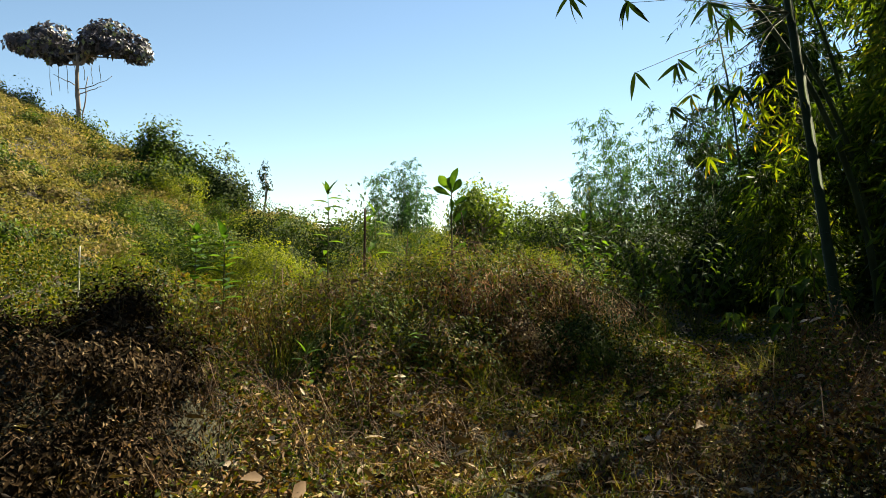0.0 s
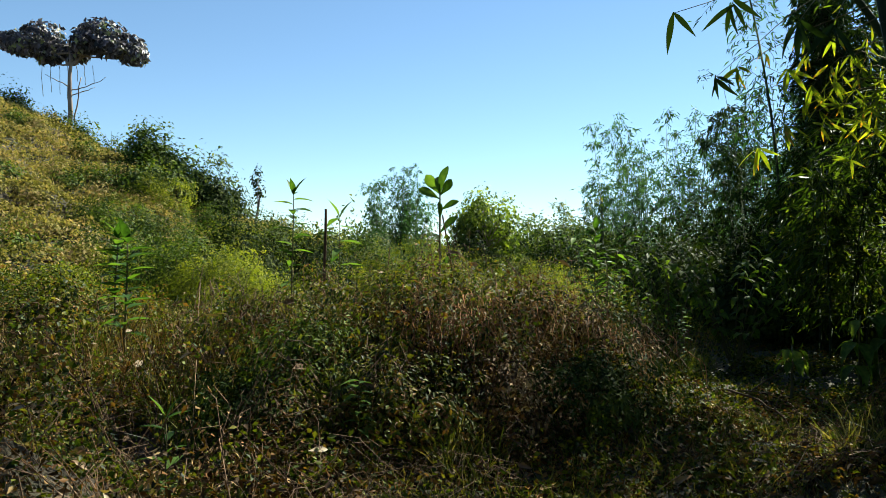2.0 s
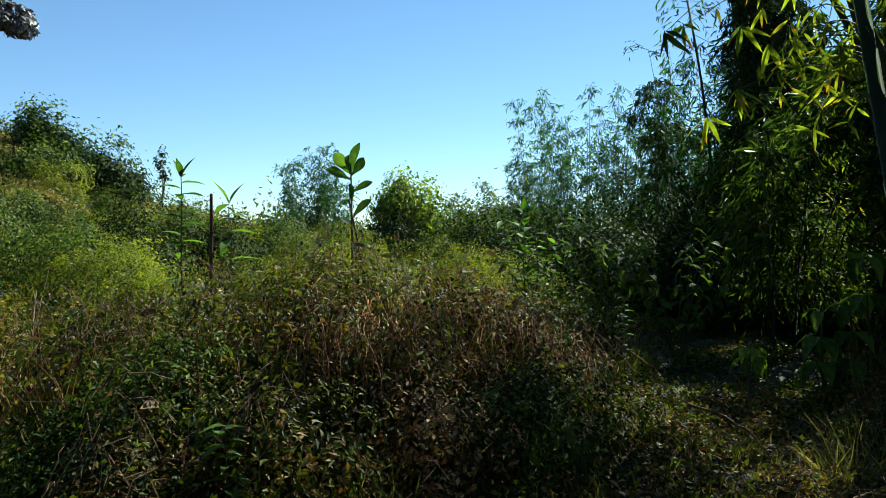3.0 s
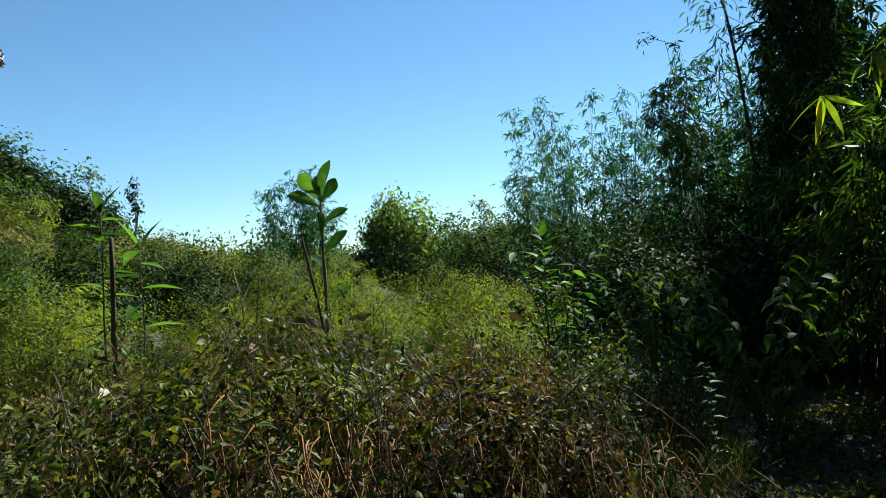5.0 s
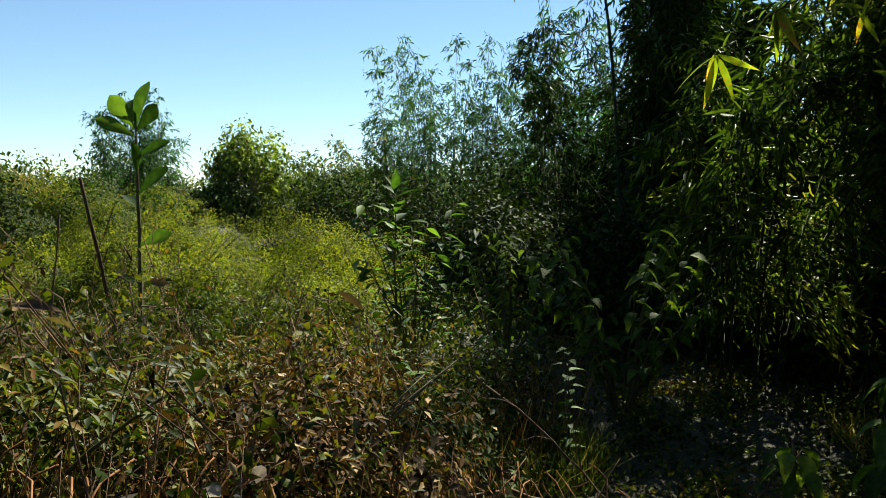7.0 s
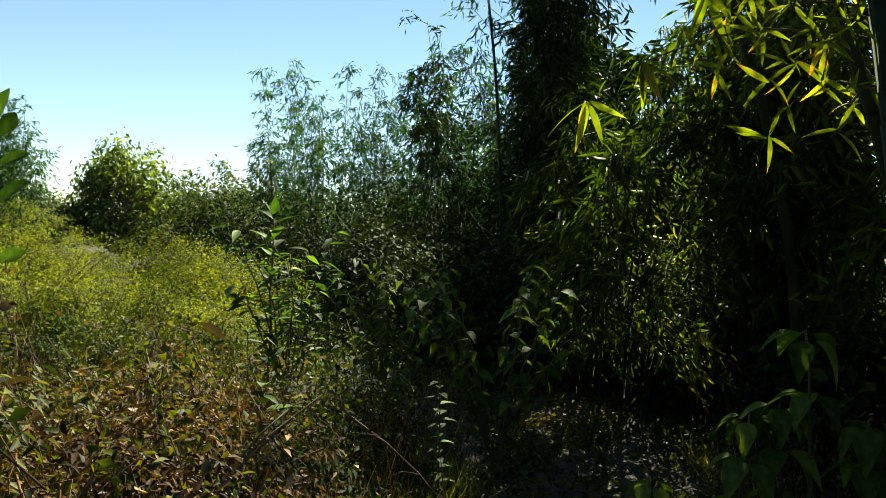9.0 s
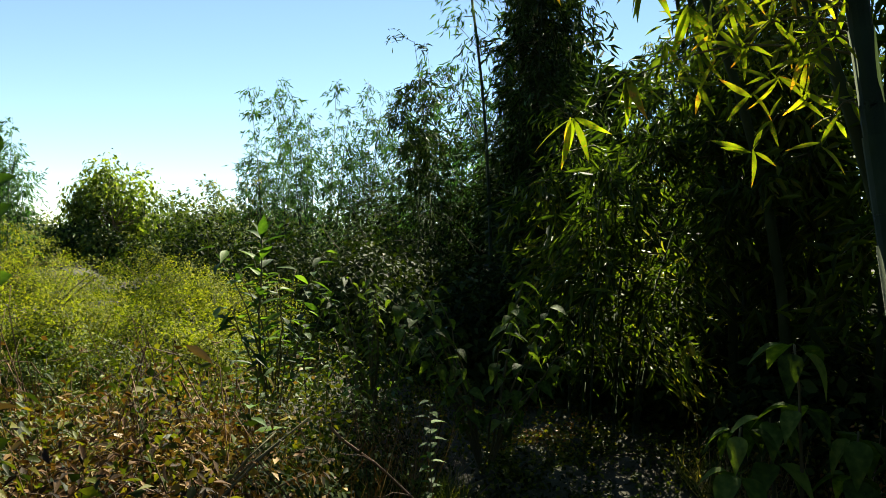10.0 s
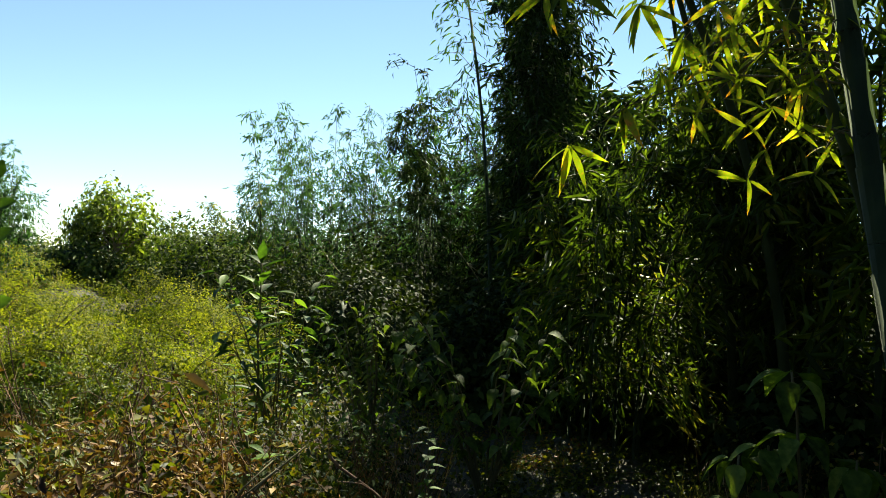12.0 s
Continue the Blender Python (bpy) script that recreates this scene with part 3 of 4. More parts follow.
def bamboo(name, x, y, culms, height, spread, leaf, label, seed, leaf_len=0.17, nodes=22, per=13, culm_r=0.035, lean=(0.0, 0.0), arch=0.22, low=0.25, reach=0.8, category="bamboo", tip_bare=0.0, shape=LANCE):
    """A clump: arching jointed culms, each with its own drooping leaf sprays."""
    r = np.random.default_rng(seed)
    root = thing(name, x, y, label, category, group="bamboo clumps")
    for c in range(culms):
        a, d0 = r.uniform(0, 6.283), spread * math.sqrt(r.random())
        hgt = height * r.uniform(0.6, 1.08)
        bx, by = math.cos(a) * d0, math.sin(a) * d0
        t = np.linspace(0, 1, 13)
        out = np.array([math.cos(a) + r.normal(0, 0.5), math.sin(a) + r.normal(0, 0.5)]) * arch * r.uniform(0.3, 1.4) + np.array(lean)
        pts = np.stack([bx + out[0] * hgt * t ** 2.2, by + out[1] * hgt * t ** 2.2, -0.15 + hgt * (t - 0.12 * np.hypot(*out) * t ** 4)], 1)
        rad = culm_r * r.uniform(0.7, 1.15) * (1 - 0.85 * t)
        dense = np.repeat(np.linspace(0, 1, 18), 2)[1:-1] + np.tile([-0.004, 0.004], 17)
        dp = np.stack([np.interp(dense, t, pts[:, k]) for k in range(3)], 1)
        dr = np.interp(dense, t, rad) * np.tile([1.0, 1.16], 17)
        culm = part("culm", mesh_of("culm", tube(dp, dr, 6), True), M_CULM, root)
        n = nodes
        s = low + (1 - low - tip_bare) * r.random(n) ** 0.8
        P = np.stack([np.interp(s, t, pts[:, k]) for k in range(3)], 1)
        az = r.uniform(0, 6.283, n)
        ln = reach * r.uniform(0.35, 1.2, n) * (1.15 - 0.7 * s)
        D = np.stack([np.cos(az), np.sin(az), r.uniform(-0.1, 0.9, n)], 1)
        pos, al, twigs = [], [], []
        for k in range(n):
            u = r.uniform(0.2, 1.0, per)[:, None]
            drop = np.array([0, 0, -1.0]) * ln[k] * 0.75 * u ** 2
            pos.append(P[k] + D[k] * ln[k] * u + drop + r.normal(0, 0.07 * ln[k] + 0.02, (per, 3)))
            al.append(D[k] * 0.6 + np.array([0, 0, -0.9]) + r.normal(0, 0.5, (per, 3)))
            if shape is RHOMB and k % 2:
                continue
            v = np.linspace(0, 1, 3)[:, None]
            twigs.append(tube(P[k] + D[k] * ln[k] * v + np.array([0, 0, -1.0]) * ln[k] * 0.75 * v ** 2, (0.006, 0.0045, 0.002), 3))
        pos, al = np.concatenate(pos), np.concatenate(al)
        L_ = leaf_len * r.uniform(0.6, 1.35, len(pos))
        part("leaves", mesh_of("leaves", leaves(shape, pos, al, random_dirs(r, len(pos), 0.5), L_, L_ * r.uniform(0.14, 0.2, len(pos)))), leaf, culm)["kind"] = "stuff"
        part("branchwork", mesh_of("branchwork", join_np(twigs)), M_TWIG, culm)["kind"] = "stuff"
    return root

# ---- hill and distance ----


def hill_tree():
    """A bare trunk under two spreading, flat-topped lobes of large leaves."""
    r = np.random.default_rng(101)
    root = thing("hill_tree", -20.05, 40.5, "lone spreading tree with dark purplish crown on the hilltop", "tree")
    trunk = bend((0, 0, -0.2), (0.0, 0, 4.85), 0, 0.03, 9, r)
    part("trunk", mesh_of("trunk", tube(trunk, np.linspace(0.15, 0.08, 9), 8), True), M_BARK, root)
    # centre of each clump, and its half width and half height
    for cx, cy, cz, w, h in ((-3.0, 0.0, 5.1, 0.9, 0.5), (-2.2, 0.5, 5.4, 1.0, 0.6), (-1.3, -0.3, 5.4, 1.0, 0.65), (-2.0, -0.8, 4.7, 0.9, 0.5), (-0.9, 0.7, 4.9, 0.8, 0.5), (-1.2, 0.0, 4.4, 0.6, 0.4),
                             (1.0, 0.2, 5.5, 0.9, 0.65), (1.9, -0.4, 5.5, 1.1, 0.65), (2.7, 0.3, 5.1, 1.0, 0.55), (3.3, 0.0, 4.5, 0.8, 0.55), (2.5, -0.9, 4.6, 0.8, 0.45), (1.1, -0.5, 4.9, 0.8, 0.5), (0.2, 0.4, 4.6, 0.5, 0.4)):
        limb = part("limb", mesh_of("limb", tube(bend(trunk[7 if abs(cx) < 2 else 8], (cx, cy, cz + 0.15), 0.12, 0.04, 7, r), np.linspace(0.06, 0.02, 7), 5), True), M_BARK, root)
        n = 420
        d = unit(r.normal(size=(n, 3)))
        p = np.array([cx, cy, cz + 0.35]) + d * np.array([w, w, h]) * (0.55 + 0.5 * r.power(2.5, n))[:, None]
        sz = 0.3 * r.uniform(0.6, 1.3, n)
        nn = unit(d + 0.8 * random_dirs(r, n, 0.5))
        part("leaf_clump", mesh_of("leaf_clump", leaves(RHOMB, p, shingled(unit(r.normal(size=p.shape)), nn), nn, sz, sz * 0.6)), M_HILLTREE, root)["kind"] = "stuff"


hill_tree()
tree("snag_tree", -8.0, 32.5, 2.7, 0.5, 1.7, 260, 0.13, M_DEEP, "thin crooked half-bare tree on the slope", 102, trunk_r=0.07, clumps=5, lean=(0.3, 0))
tree("round_tree", 1.7, 33.0, 3.15, 1.6, 3.2, 5000, 0.17, M_TREE, "round leafy green tree beyond the hollow", 103, trunk_r=0.1, clumps=34)
for bx_, by_, br_, bh_, sd in ((-13.6, 35.2, 0.9, 2.0, 1), (-12.6, 34.6, 1.3, 1.5, 2), (-11.2, 34.2, 1.4, 1.5, 3), (-10.0, 33.8, 1.2, 1.3, 4), (-12.4, 32.0, 1.2, 1.0, 5)):
    bush("hill_bush", bx_, by_, br_, bh_, 4200, 0.18, M_BUSH if sd % 2 else M_DEEP, "dark green leafy bush on the hill crest", 110 + sd, group="bushes on the crest", core=0.6, rough=0.42, sprig=20)
bamboo("bamboo_clump", -2.0, 30.0, 20, 4.3, 1.2, M_BAMFAR, "feathery green bamboo clump standing beyond the hollow", 120, leaf_len=0.16, nodes=40, per=13, shape=RHOMB, low=0.02, arch=0.12, culm_r=0.02)
bamboo("bamboo_clump", 7.3, 27.2, 30, 6.3, 2.4, M_BAMFAR, "large feathery green bamboo clump at the thicket edge", 121, leaf_len=0.17, nodes=50, per=13, shape=RHOMB, arch=0.1, culm_r=0.025, low=0.1, reach=1.0)
bamboo("bamboo_clump", 9.2, 20.6, 18, 6.6, 1.5, M_BAMFAR, "tall feathery bamboo clump behind the single culm", 119, leaf_len=0.2, nodes=46, per=14, shape=RHOMB, arch=0.12, culm_r=0.025, low=0.1, reach=1.0)
bamboo("bamboo_clump", 11.0, 26.0, 22, 6.4, 2.2, M_BAMFAR, "large feathery green bamboo clump at the thicket edge", 122, leaf_len=0.17, nodes=50, per=13, shape=RHOMB, arch=0.1, culm_r=0.025, low=0.1, reach=1.0)
bamboo("bamboo_clump", 6.65, 14.6, 9, 8.6, 0.4, M_BAMSHADE, "tall dark bamboo clump reaching above the thicket", 123, leaf_len=0.14, nodes=80, per=17, shape=RHOMB, arch=0.05, culm_r=0.024, low=0.1, reach=0.75)
# added behind the tall clump, mostly hidden, to keep sun off the thicket
bamboo("bamboo_clump", 7.8, 16.6, 10, 7.4, 0.4, M_BAMSHADE, "tall dark bamboo clump reaching above the thicket", 118, leaf_len=0.22, nodes=56, per=18, shape=RHOMB, arch=0.06, culm_r=0.024, low=0.1, reach=0.7)
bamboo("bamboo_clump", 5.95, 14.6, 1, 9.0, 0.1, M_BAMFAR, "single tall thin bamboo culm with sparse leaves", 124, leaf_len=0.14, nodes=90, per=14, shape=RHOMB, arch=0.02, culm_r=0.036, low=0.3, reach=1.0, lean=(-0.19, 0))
bamboo("bamboo_clump", 7.2, 18.4, 13, 5.6, 1.0, M_BAMSHADE, "dense dark bamboo clump at the thicket edge", 126, leaf_len=0.15, nodes=44, per=20, shape=RHOMB, arch=0.2, culm_r=0.02, low=0.05, reach=0.9)
bamboo("bamboo_clump", 5.6, 28.5, 12, 3.8, 1.3, M_BAMLEAF, "low feathery bamboo clump before the far trees", 127, leaf_len=0.15, nodes=44, per=16, shape=RHOMB, arch=0.28, culm_r=0.02, low=0.05)
for k, (bx_, by_, br_, bh_) in enumerate(((-1.0, 34.0, 1.4, 1.3), (3.6, 34.5, 1.7, 1.9), (5.2, 36.5, 2.2, 2.7), (7.4, 39.0, 2.6, 3.0), (2.8, 39.0, 2.2, 2.4), (0.2, 37.0, 1.8, 1.5), (-3.6, 36.5, 2.0, 1.6), (0.8, 32.2, 1.1, 0.9), (2.6, 32.0, 1.2, 1.0), (4.4, 31.5, 1.5, 1.5))):
    bush("far_bush", bx_, by_, br_, bh_, 6000, 0.17, M_BUSH, "rounded leafy green bush beyond the hollow", 310 + k, group="bushes beyond the hollow", core=0.75)
bamboo("bamboo_clump", 6.3, 10.2, 7, 6.0, 0.5, M_BAMLEAF, "dark bamboo culms with leafy crowns over the trail", 128, leaf_len=0.16, nodes=50, per=15, arch=0.26, culm_r=0.035, low=0.42, reach=1.0)
# added outside the view; its high crowns only throw shade on the trail
bamboo("bamboo_clump", 5.0, 6.8, 5, 9.0, 0.4, M_BAMLEAF, "unseen slender bamboo added to shade the trail", 129, leaf_len=0.17, nodes=40, per=16, arch=0.16, culm_r=0.03, low=0.5, reach=1.2)
# mostly unseen clumps, added to shade the walk from the sun's side
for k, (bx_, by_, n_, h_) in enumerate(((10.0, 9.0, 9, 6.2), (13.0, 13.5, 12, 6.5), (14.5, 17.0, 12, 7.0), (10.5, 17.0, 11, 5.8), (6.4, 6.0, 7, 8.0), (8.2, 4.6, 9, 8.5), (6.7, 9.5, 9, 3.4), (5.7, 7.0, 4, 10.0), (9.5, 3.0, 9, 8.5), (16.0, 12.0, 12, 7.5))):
    bamboo("bamboo_clump", bx_, by_, n_, h_, 1.1, M_BAMLEAF if k in (4, 6, 7) else M_BAMSHADE, "dense dark bamboo clump in the shaded thicket", 330 + k, leaf_len=0.36 if k in (2, 3) else 0.22, nodes=44, per=14, arch=0.16, culm_r=0.035, low=0.08, shape=RHOMB)

# ---- thicket ----
bamboo("bamboo_clump", 5.1, 11.0, 8, 3.3, 0.5, M_BAMLEAF, "bamboo clump with drooping yellow-green sprays over the trail", 125, leaf_len=0.15, nodes=46, per=16, arch=0.34, culm_r=0.016, low=0.2, lean=(-0.06, -0.08))
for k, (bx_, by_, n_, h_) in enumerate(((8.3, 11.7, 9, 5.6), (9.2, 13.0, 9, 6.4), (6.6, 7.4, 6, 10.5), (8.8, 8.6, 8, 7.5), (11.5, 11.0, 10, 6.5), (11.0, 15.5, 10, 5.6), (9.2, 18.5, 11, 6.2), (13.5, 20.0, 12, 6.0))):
    bamboo("bamboo_clump", bx_, by_, n_, h_, 1.0, M_BAMLEAF if k in (2, 3, 5) else M_BAMSHADE, "dense dark bamboo clump in the shaded thicket", 130 + k, leaf_len=0.14, nodes=30 if k == 2 else 50, per=18 if k not in (0, 2) else 15, arch=0.16, culm_r=0.035, low=0.08, shape=LANCE if k in (0, 2) else RHOMB)
# first three added to stand for the dark shade behind the drooping sprays
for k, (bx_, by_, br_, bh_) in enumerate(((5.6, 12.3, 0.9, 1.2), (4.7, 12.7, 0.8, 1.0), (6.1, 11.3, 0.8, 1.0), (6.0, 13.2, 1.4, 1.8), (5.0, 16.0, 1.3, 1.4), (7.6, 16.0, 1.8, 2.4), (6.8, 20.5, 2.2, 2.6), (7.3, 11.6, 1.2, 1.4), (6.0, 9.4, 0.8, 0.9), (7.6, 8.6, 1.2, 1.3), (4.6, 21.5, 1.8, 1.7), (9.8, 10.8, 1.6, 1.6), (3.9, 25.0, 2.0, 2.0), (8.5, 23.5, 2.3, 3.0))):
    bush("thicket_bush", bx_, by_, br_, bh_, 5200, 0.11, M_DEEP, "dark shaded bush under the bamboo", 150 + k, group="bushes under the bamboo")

# ---- hollow ----
for k, (bx_, by_, br_, bh_) in enumerate(((1.7, 13.9, 0.95, 0.75), (0.6, 14.4, 0.5, 0.8), (-0.4, 15.2, 0.7, 0.9), (0.3, 17.2, 1.2, 0.9), (2.7, 16.8, 1.2, 0.8), (-2.0, 16.5, 1.0, 1.0), (-0.5, 20.5, 1.5, 1.2), (2.3, 21.5, 1.5, 1.1), (-3.5, 14.2, 0.9, 0.9))):
    bush("creeper_mound", bx_, by_, br_, bh_ * 1.2, 10000, 0.04, M_MOSS, "rounded mound of soft green creeper in sun", 170 + k, group="creeper mounds in the hollow", rough=0.2, core=0.8)
# fifth bush takes the dark leaf colour for shade beside the bamboo
for k, (bx_, by_, br_, bh_) in enumerate(((-4.6, 19.5, 1.2, 1.7), (-3.2, 20.5, 1.0, 1.4), (-6.2, 21.0, 1.5, 1.3), (-2.6, 26.0, 1.5, 1.2), (4.2, 14.5, 0.9, 1.1))):
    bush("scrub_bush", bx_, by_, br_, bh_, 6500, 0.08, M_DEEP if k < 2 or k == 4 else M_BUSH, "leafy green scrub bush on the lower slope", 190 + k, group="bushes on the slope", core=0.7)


r_ = np.random.default_rng(77)
for k in range(46):
    row, col = divmod(k, 7)
    bx_, by_ = -5.6 + 1.55 * col + r_.normal(0, 0.45), 13.0 + 1.9 * row + r_.normal(0, 0.5)
    if (bx_ > 3.6 and by_ < 14) or k % 2:
        continue
    bush("creeper_mound", bx_, by_, r_.uniform(0.45, 0.9), r_.uniform(0.42, 0.8), 4200 if by_ > 16 else 8000, 0.058 if by_ > 16 else 0.042, (M_MOSS, M_BUSH, M_MOSS)[k % 3], "rounded mound of soft green creeper in sun", 400 + k, group="creeper mounds in the hollow", rough=0.3, core=0.7)
for k, (bx_, by_, br_, bh_) in enumerate(((-4.2, 17.2, 0.9, 1.0), (-5.6, 18.2, 1.0, 0.9), (-7.0, 19.4, 1.1, 1.1), (-8.4, 21.0, 1.2, 1.0), (-9.6, 23.2, 1.3, 1.2), (-7.4, 23.4, 1.2, 1.3), (-5.4, 23.0, 1.1, 1.0), (-4.0, 23.6, 1.0, 1.1),
                                           (-9.4, 27.2, 1.4, 1.3), (-7.4, 27.6, 1.3, 1.4), (-5.6, 27.0, 1.1, 1.2), (-11.4, 27.0, 1.3, 1.0), (-4.6, 30.0, 1.2, 1.2), (-7.0, 31.0, 1.2, 1.2), (-9.0, 31.0, 1.4, 1.3), (-11.2, 30.6, 1.3, 1.3))):
    bush("slope_shrub", bx_, by_, br_, bh_, 4200, 0.085, (M_MOSS, M_BUSH, M_BUSH)[k % 3], "lush leafy green shrub on the lower slope", 560 + k, group="shrubs on the lower slope", rough=0.36, core=0.66)
for k in range(60):
    bx_, by_ = r_.uniform(-19, -5), r_.uniform(15, 36)
    s_ = -0.85 * bx_ + 0.5 * by_
    if s_ < 17 or not in_view(bx_, by_, 1):
        continue
    bush("hill_shrub", bx_, by_, r_.uniform(0.4, 0.95), r_.uniform(0.35, 0.8), 900, 0.13, (M_HILL, M_BUSH)[k % 2], "low scrubby shrub on the sunny hillside", 500 + k, group="shrubs on the hillside", rough=0.25, stems=3, core=0.7)


# bare side limbs and hanging vines of the hilltop tree
ht = bpy.data.objects["hill_tree"]
for k, (e, s0) in enumerate((((1.9, 0.0, 3.6), 2.9), ((1.2, 0.3, 3.1), 2.6), ((-1.3, 0, 3.7), 3.0))):
    part("bare_limb", mesh_of("bare_limb", tube(bend((0.1, 0, s0), e, 0.08, 0.05, 7, r_), np.linspace(0.035, 0.012, 7), 5), True), M_BARK, ht)
part("side_stem", mesh_of("side_stem", tube(bend((0.25, 0, -0.1), (0.55, 0.1, 3.6), 0, 0.05, 8, r_), np.linspace(0.06, 0.02, 8), 6), True), M_BARK, ht)
for k in range(7):
    vx = -1.5 + 0.45 * k
    part("hanging_vine", mesh_of("hanging_vine", tube(bend((vx, 0, 4.2), (vx + 0.1, 0, 4.2 - r_.uniform(0.8, 2.2)), 0, 0.03, 6, r_), 0.015, 4)), M_TWIG, ht)
for k in range(12):
    bush("crest_shrub", -24.5 + 1.0 * k + r_.normal(0, 0.3), 38.4 - 0.1 * k, r_.uniform(0.4, 0.8), r_.uniform(0.6, 1.3), 420, 0.14, M_BUSH, "feathery light shrub along the hill crest", 640 + k, group="shrubs along the crest", rough=0.4, stems=5)


def far_woods():
    r = np.random.default_rng(5)
    pcs = []
    for k in range(60):
        a = radians(r.uniform(-24, 62))
        d = r.uniform(52, 80)
        x, y = math.sin(a) * d, math.cos(a) * d
        p, dd = dome_points(r, 1300, r.uniform(2.5, 4.5), 3.0, r.uniform(3.0, 5.0), 0.35)
        s = 0.34 * r.uniform(0.6, 1.4, 1300)
        pcs.append(leaves(RHOMB, p + np.array([x, y, float(ground_z(x, y)) - 0.3]), dd + r.normal(size=dd.shape), unit(dd + random_dirs(r, 1300, 0.6)), s, s * 0.5))
    ob = part("far_woods", mesh_of("far_woods", join_np(pcs)), M_BUSH)
    tagged(ob, "distant line of green trees beyond the hollow", "woods", "", "stuff")


far_woods()


def rear_woods():
    """Unseen leafy belt at the walker's back, added to cut the sky's light."""
    r = np.random.default_rng(6)
    pcs = []
    for k in range(38):
        a = radians(112 + 4.4 * k + r.normal(0, 2))
        d = r.uniform(11, 16)
        x, y = -1.0 + math.sin(a) * d * 1.15, 1.0 + math.cos(a) * d
        w, h = r.uniform(2.2, 3.4), r.uniform(8, 12)
        p, dd = dome_points(r, 900, w, w, h, 0.25, 0.7)
        sz = 0.62 * r.uniform(0.6, 1.4, 900)
        pcs.append(leaves(RHOMB, p + np.array([x, y, float(ground_z(x, y)) - 0.3]), dd + r.normal(size=dd.shape), unit(dd + random_dirs(r, 900, 0.4)), sz, sz * 0.6))
    ob = part("rear_woods", mesh_of("rear_woods", join_np(pcs)), M_DEEP)
    tagged(ob, "unseen leafy belt added behind the walk to cut skylight", "woods", "", "stuff")


rear_woods()

# ---- leaf meshes for the large, single leaves ----


def blade_mesh(name, profile, droop, fold, rows=7):
    """A folded, drooping leaf blade of unit length along +y; profile gives half widths."""
    t = np.linspace(0, 1, rows)
    w = np.interp(t, np.linspace(0, 1, len(profile)), profile)
    v = []
    for k in range(rows):
        z = -droop * t[k] ** 2
        v += [(-w[k], t[k], z + fold * w[k]), (0, t[k], z), (w[k], t[k], z + fold * w[k])]
    q = []
    for k in range(rows - 1):
        a = 3 * k
        q += [(a, a + 1, a + 4, a + 3), (a + 1, a + 2, a + 5, a + 4)]
    return np_mesh(name, np.array(v), None, np.array(q), True)


ME_OBOVATE = blade_mesh("leaf_obovate", (0.02, 0.05, 0.09, 0.14, 0.185, 0.215, 0.215, 0.16, 0.02), 0.12, 0.3, 9)
ME_OVATE = blade_mesh("leaf_ovate", (0.03, 0.2, 0.24, 0.21, 0.15, 0.07, 0.01), 0.3, 0.3)
ME_HEART = blade_mesh("leaf_heart", (0.08, 0.27, 0.31, 0.28, 0.2, 0.1, 0.012), 0.55, 0.35, 8)
ME_LANCE = blade_mesh("leaf_lance", (0.015, 0.1, 0.16, 0.165, 0.125, 0.06, 0.004), 0.18, 0.4)
ME_BAMBOO = blade_mesh("leaf_bamboo", (0.012, 0.06, 0.08, 0.078, 0.06, 0.034, 0.003), 0.22, 0.3)


def leaf_pose(base, along, normal, size):
    y = unit(np.asarray(along, float))
    x = unit(np.cross(y, np.asarray(normal, float)))
    z = np.cross(x, y)
    m = Matrix(((x[0], y[0], z[0], base[0]), (x[1], y[1], z[1], base[1]), (x[2], y[2], z[2], base[2]), (0, 0, 0, 1)))
    return m @ Matrix.Scale(size, 4)


def put_leaf(parent, mesh, material, base, along, normal, size, label=""):
    ob = part("leaf", mesh, material, parent, label)
    ob.matrix_local = leaf_pose(base, along, normal, size)
    return ob


def sapling(name, x, y, height, mesh, leaf_size, count, label, seed, lean=(0, 0), stem_r=0.014, material=None, start=0.35, rise=0.5, bark=None, base_z=None, top_leaves=0):
    """An upright young tree: one stem with its single leaves."""
    r = np.random.default_rng(seed)
    material = material or M_SAP
    root = thing(name, x, y, label, "sapling", z=base_z)
    pts = bend((0, 0, -0.1), (lean[0], lean[1], height), 0, 0.008, 9, r)
    part("stem", mesh_of("stem", tube(pts, np.linspace(stem_r, stem_r * 0.4, 9), 7), True), bark or M_TWIG, root)
    for k in range(count):
        t = start + (1 - start) * (k + 1) / count
        b = np.array([np.interp(t, np.linspace(0, 1, 9), pts[:, j]) for j in range(3)])
        a = k * 2.4 + r.normal(0, 0.3)
        up = rise * (0.3 + 0.9 * t) + r.normal(0, 0.15)
        d = np.array([math.cos(a), math.sin(a), up])
        put_leaf(root, mesh, material, b, d, (-math.cos(a) * up, -math.sin(a) * up, 1), leaf_size * r.uniform(0.75, 1.2))
    for k in range(top_leaves):
        a = k * 6.283 / top_leaves + 0.4
        d = np.array([math.cos(a) * 0.6, math.sin(a) * 0.6, 1.3])
        put_leaf(root, mesh, material, pts[-1], d, (-math.cos(a), -math.sin(a), 0.5), leaf_size * r.uniform(0.85, 1.1))
    return root


def stick(name, x, y, height, radius, lean, label, seed, material=None, base_z=None):
    r = np.random.default_rng(seed)
    root = thing(name, x, y, label, "stick", z=base_z)
    part("shaft", mesh_of("shaft", tube(bend((0, 0, -0.1), (lean[0], lean[1], height), 0, 0.004, 8, r), np.linspace(radius, radius * 0.7, 8), 7), True), material or M_STEM, root)
    return root


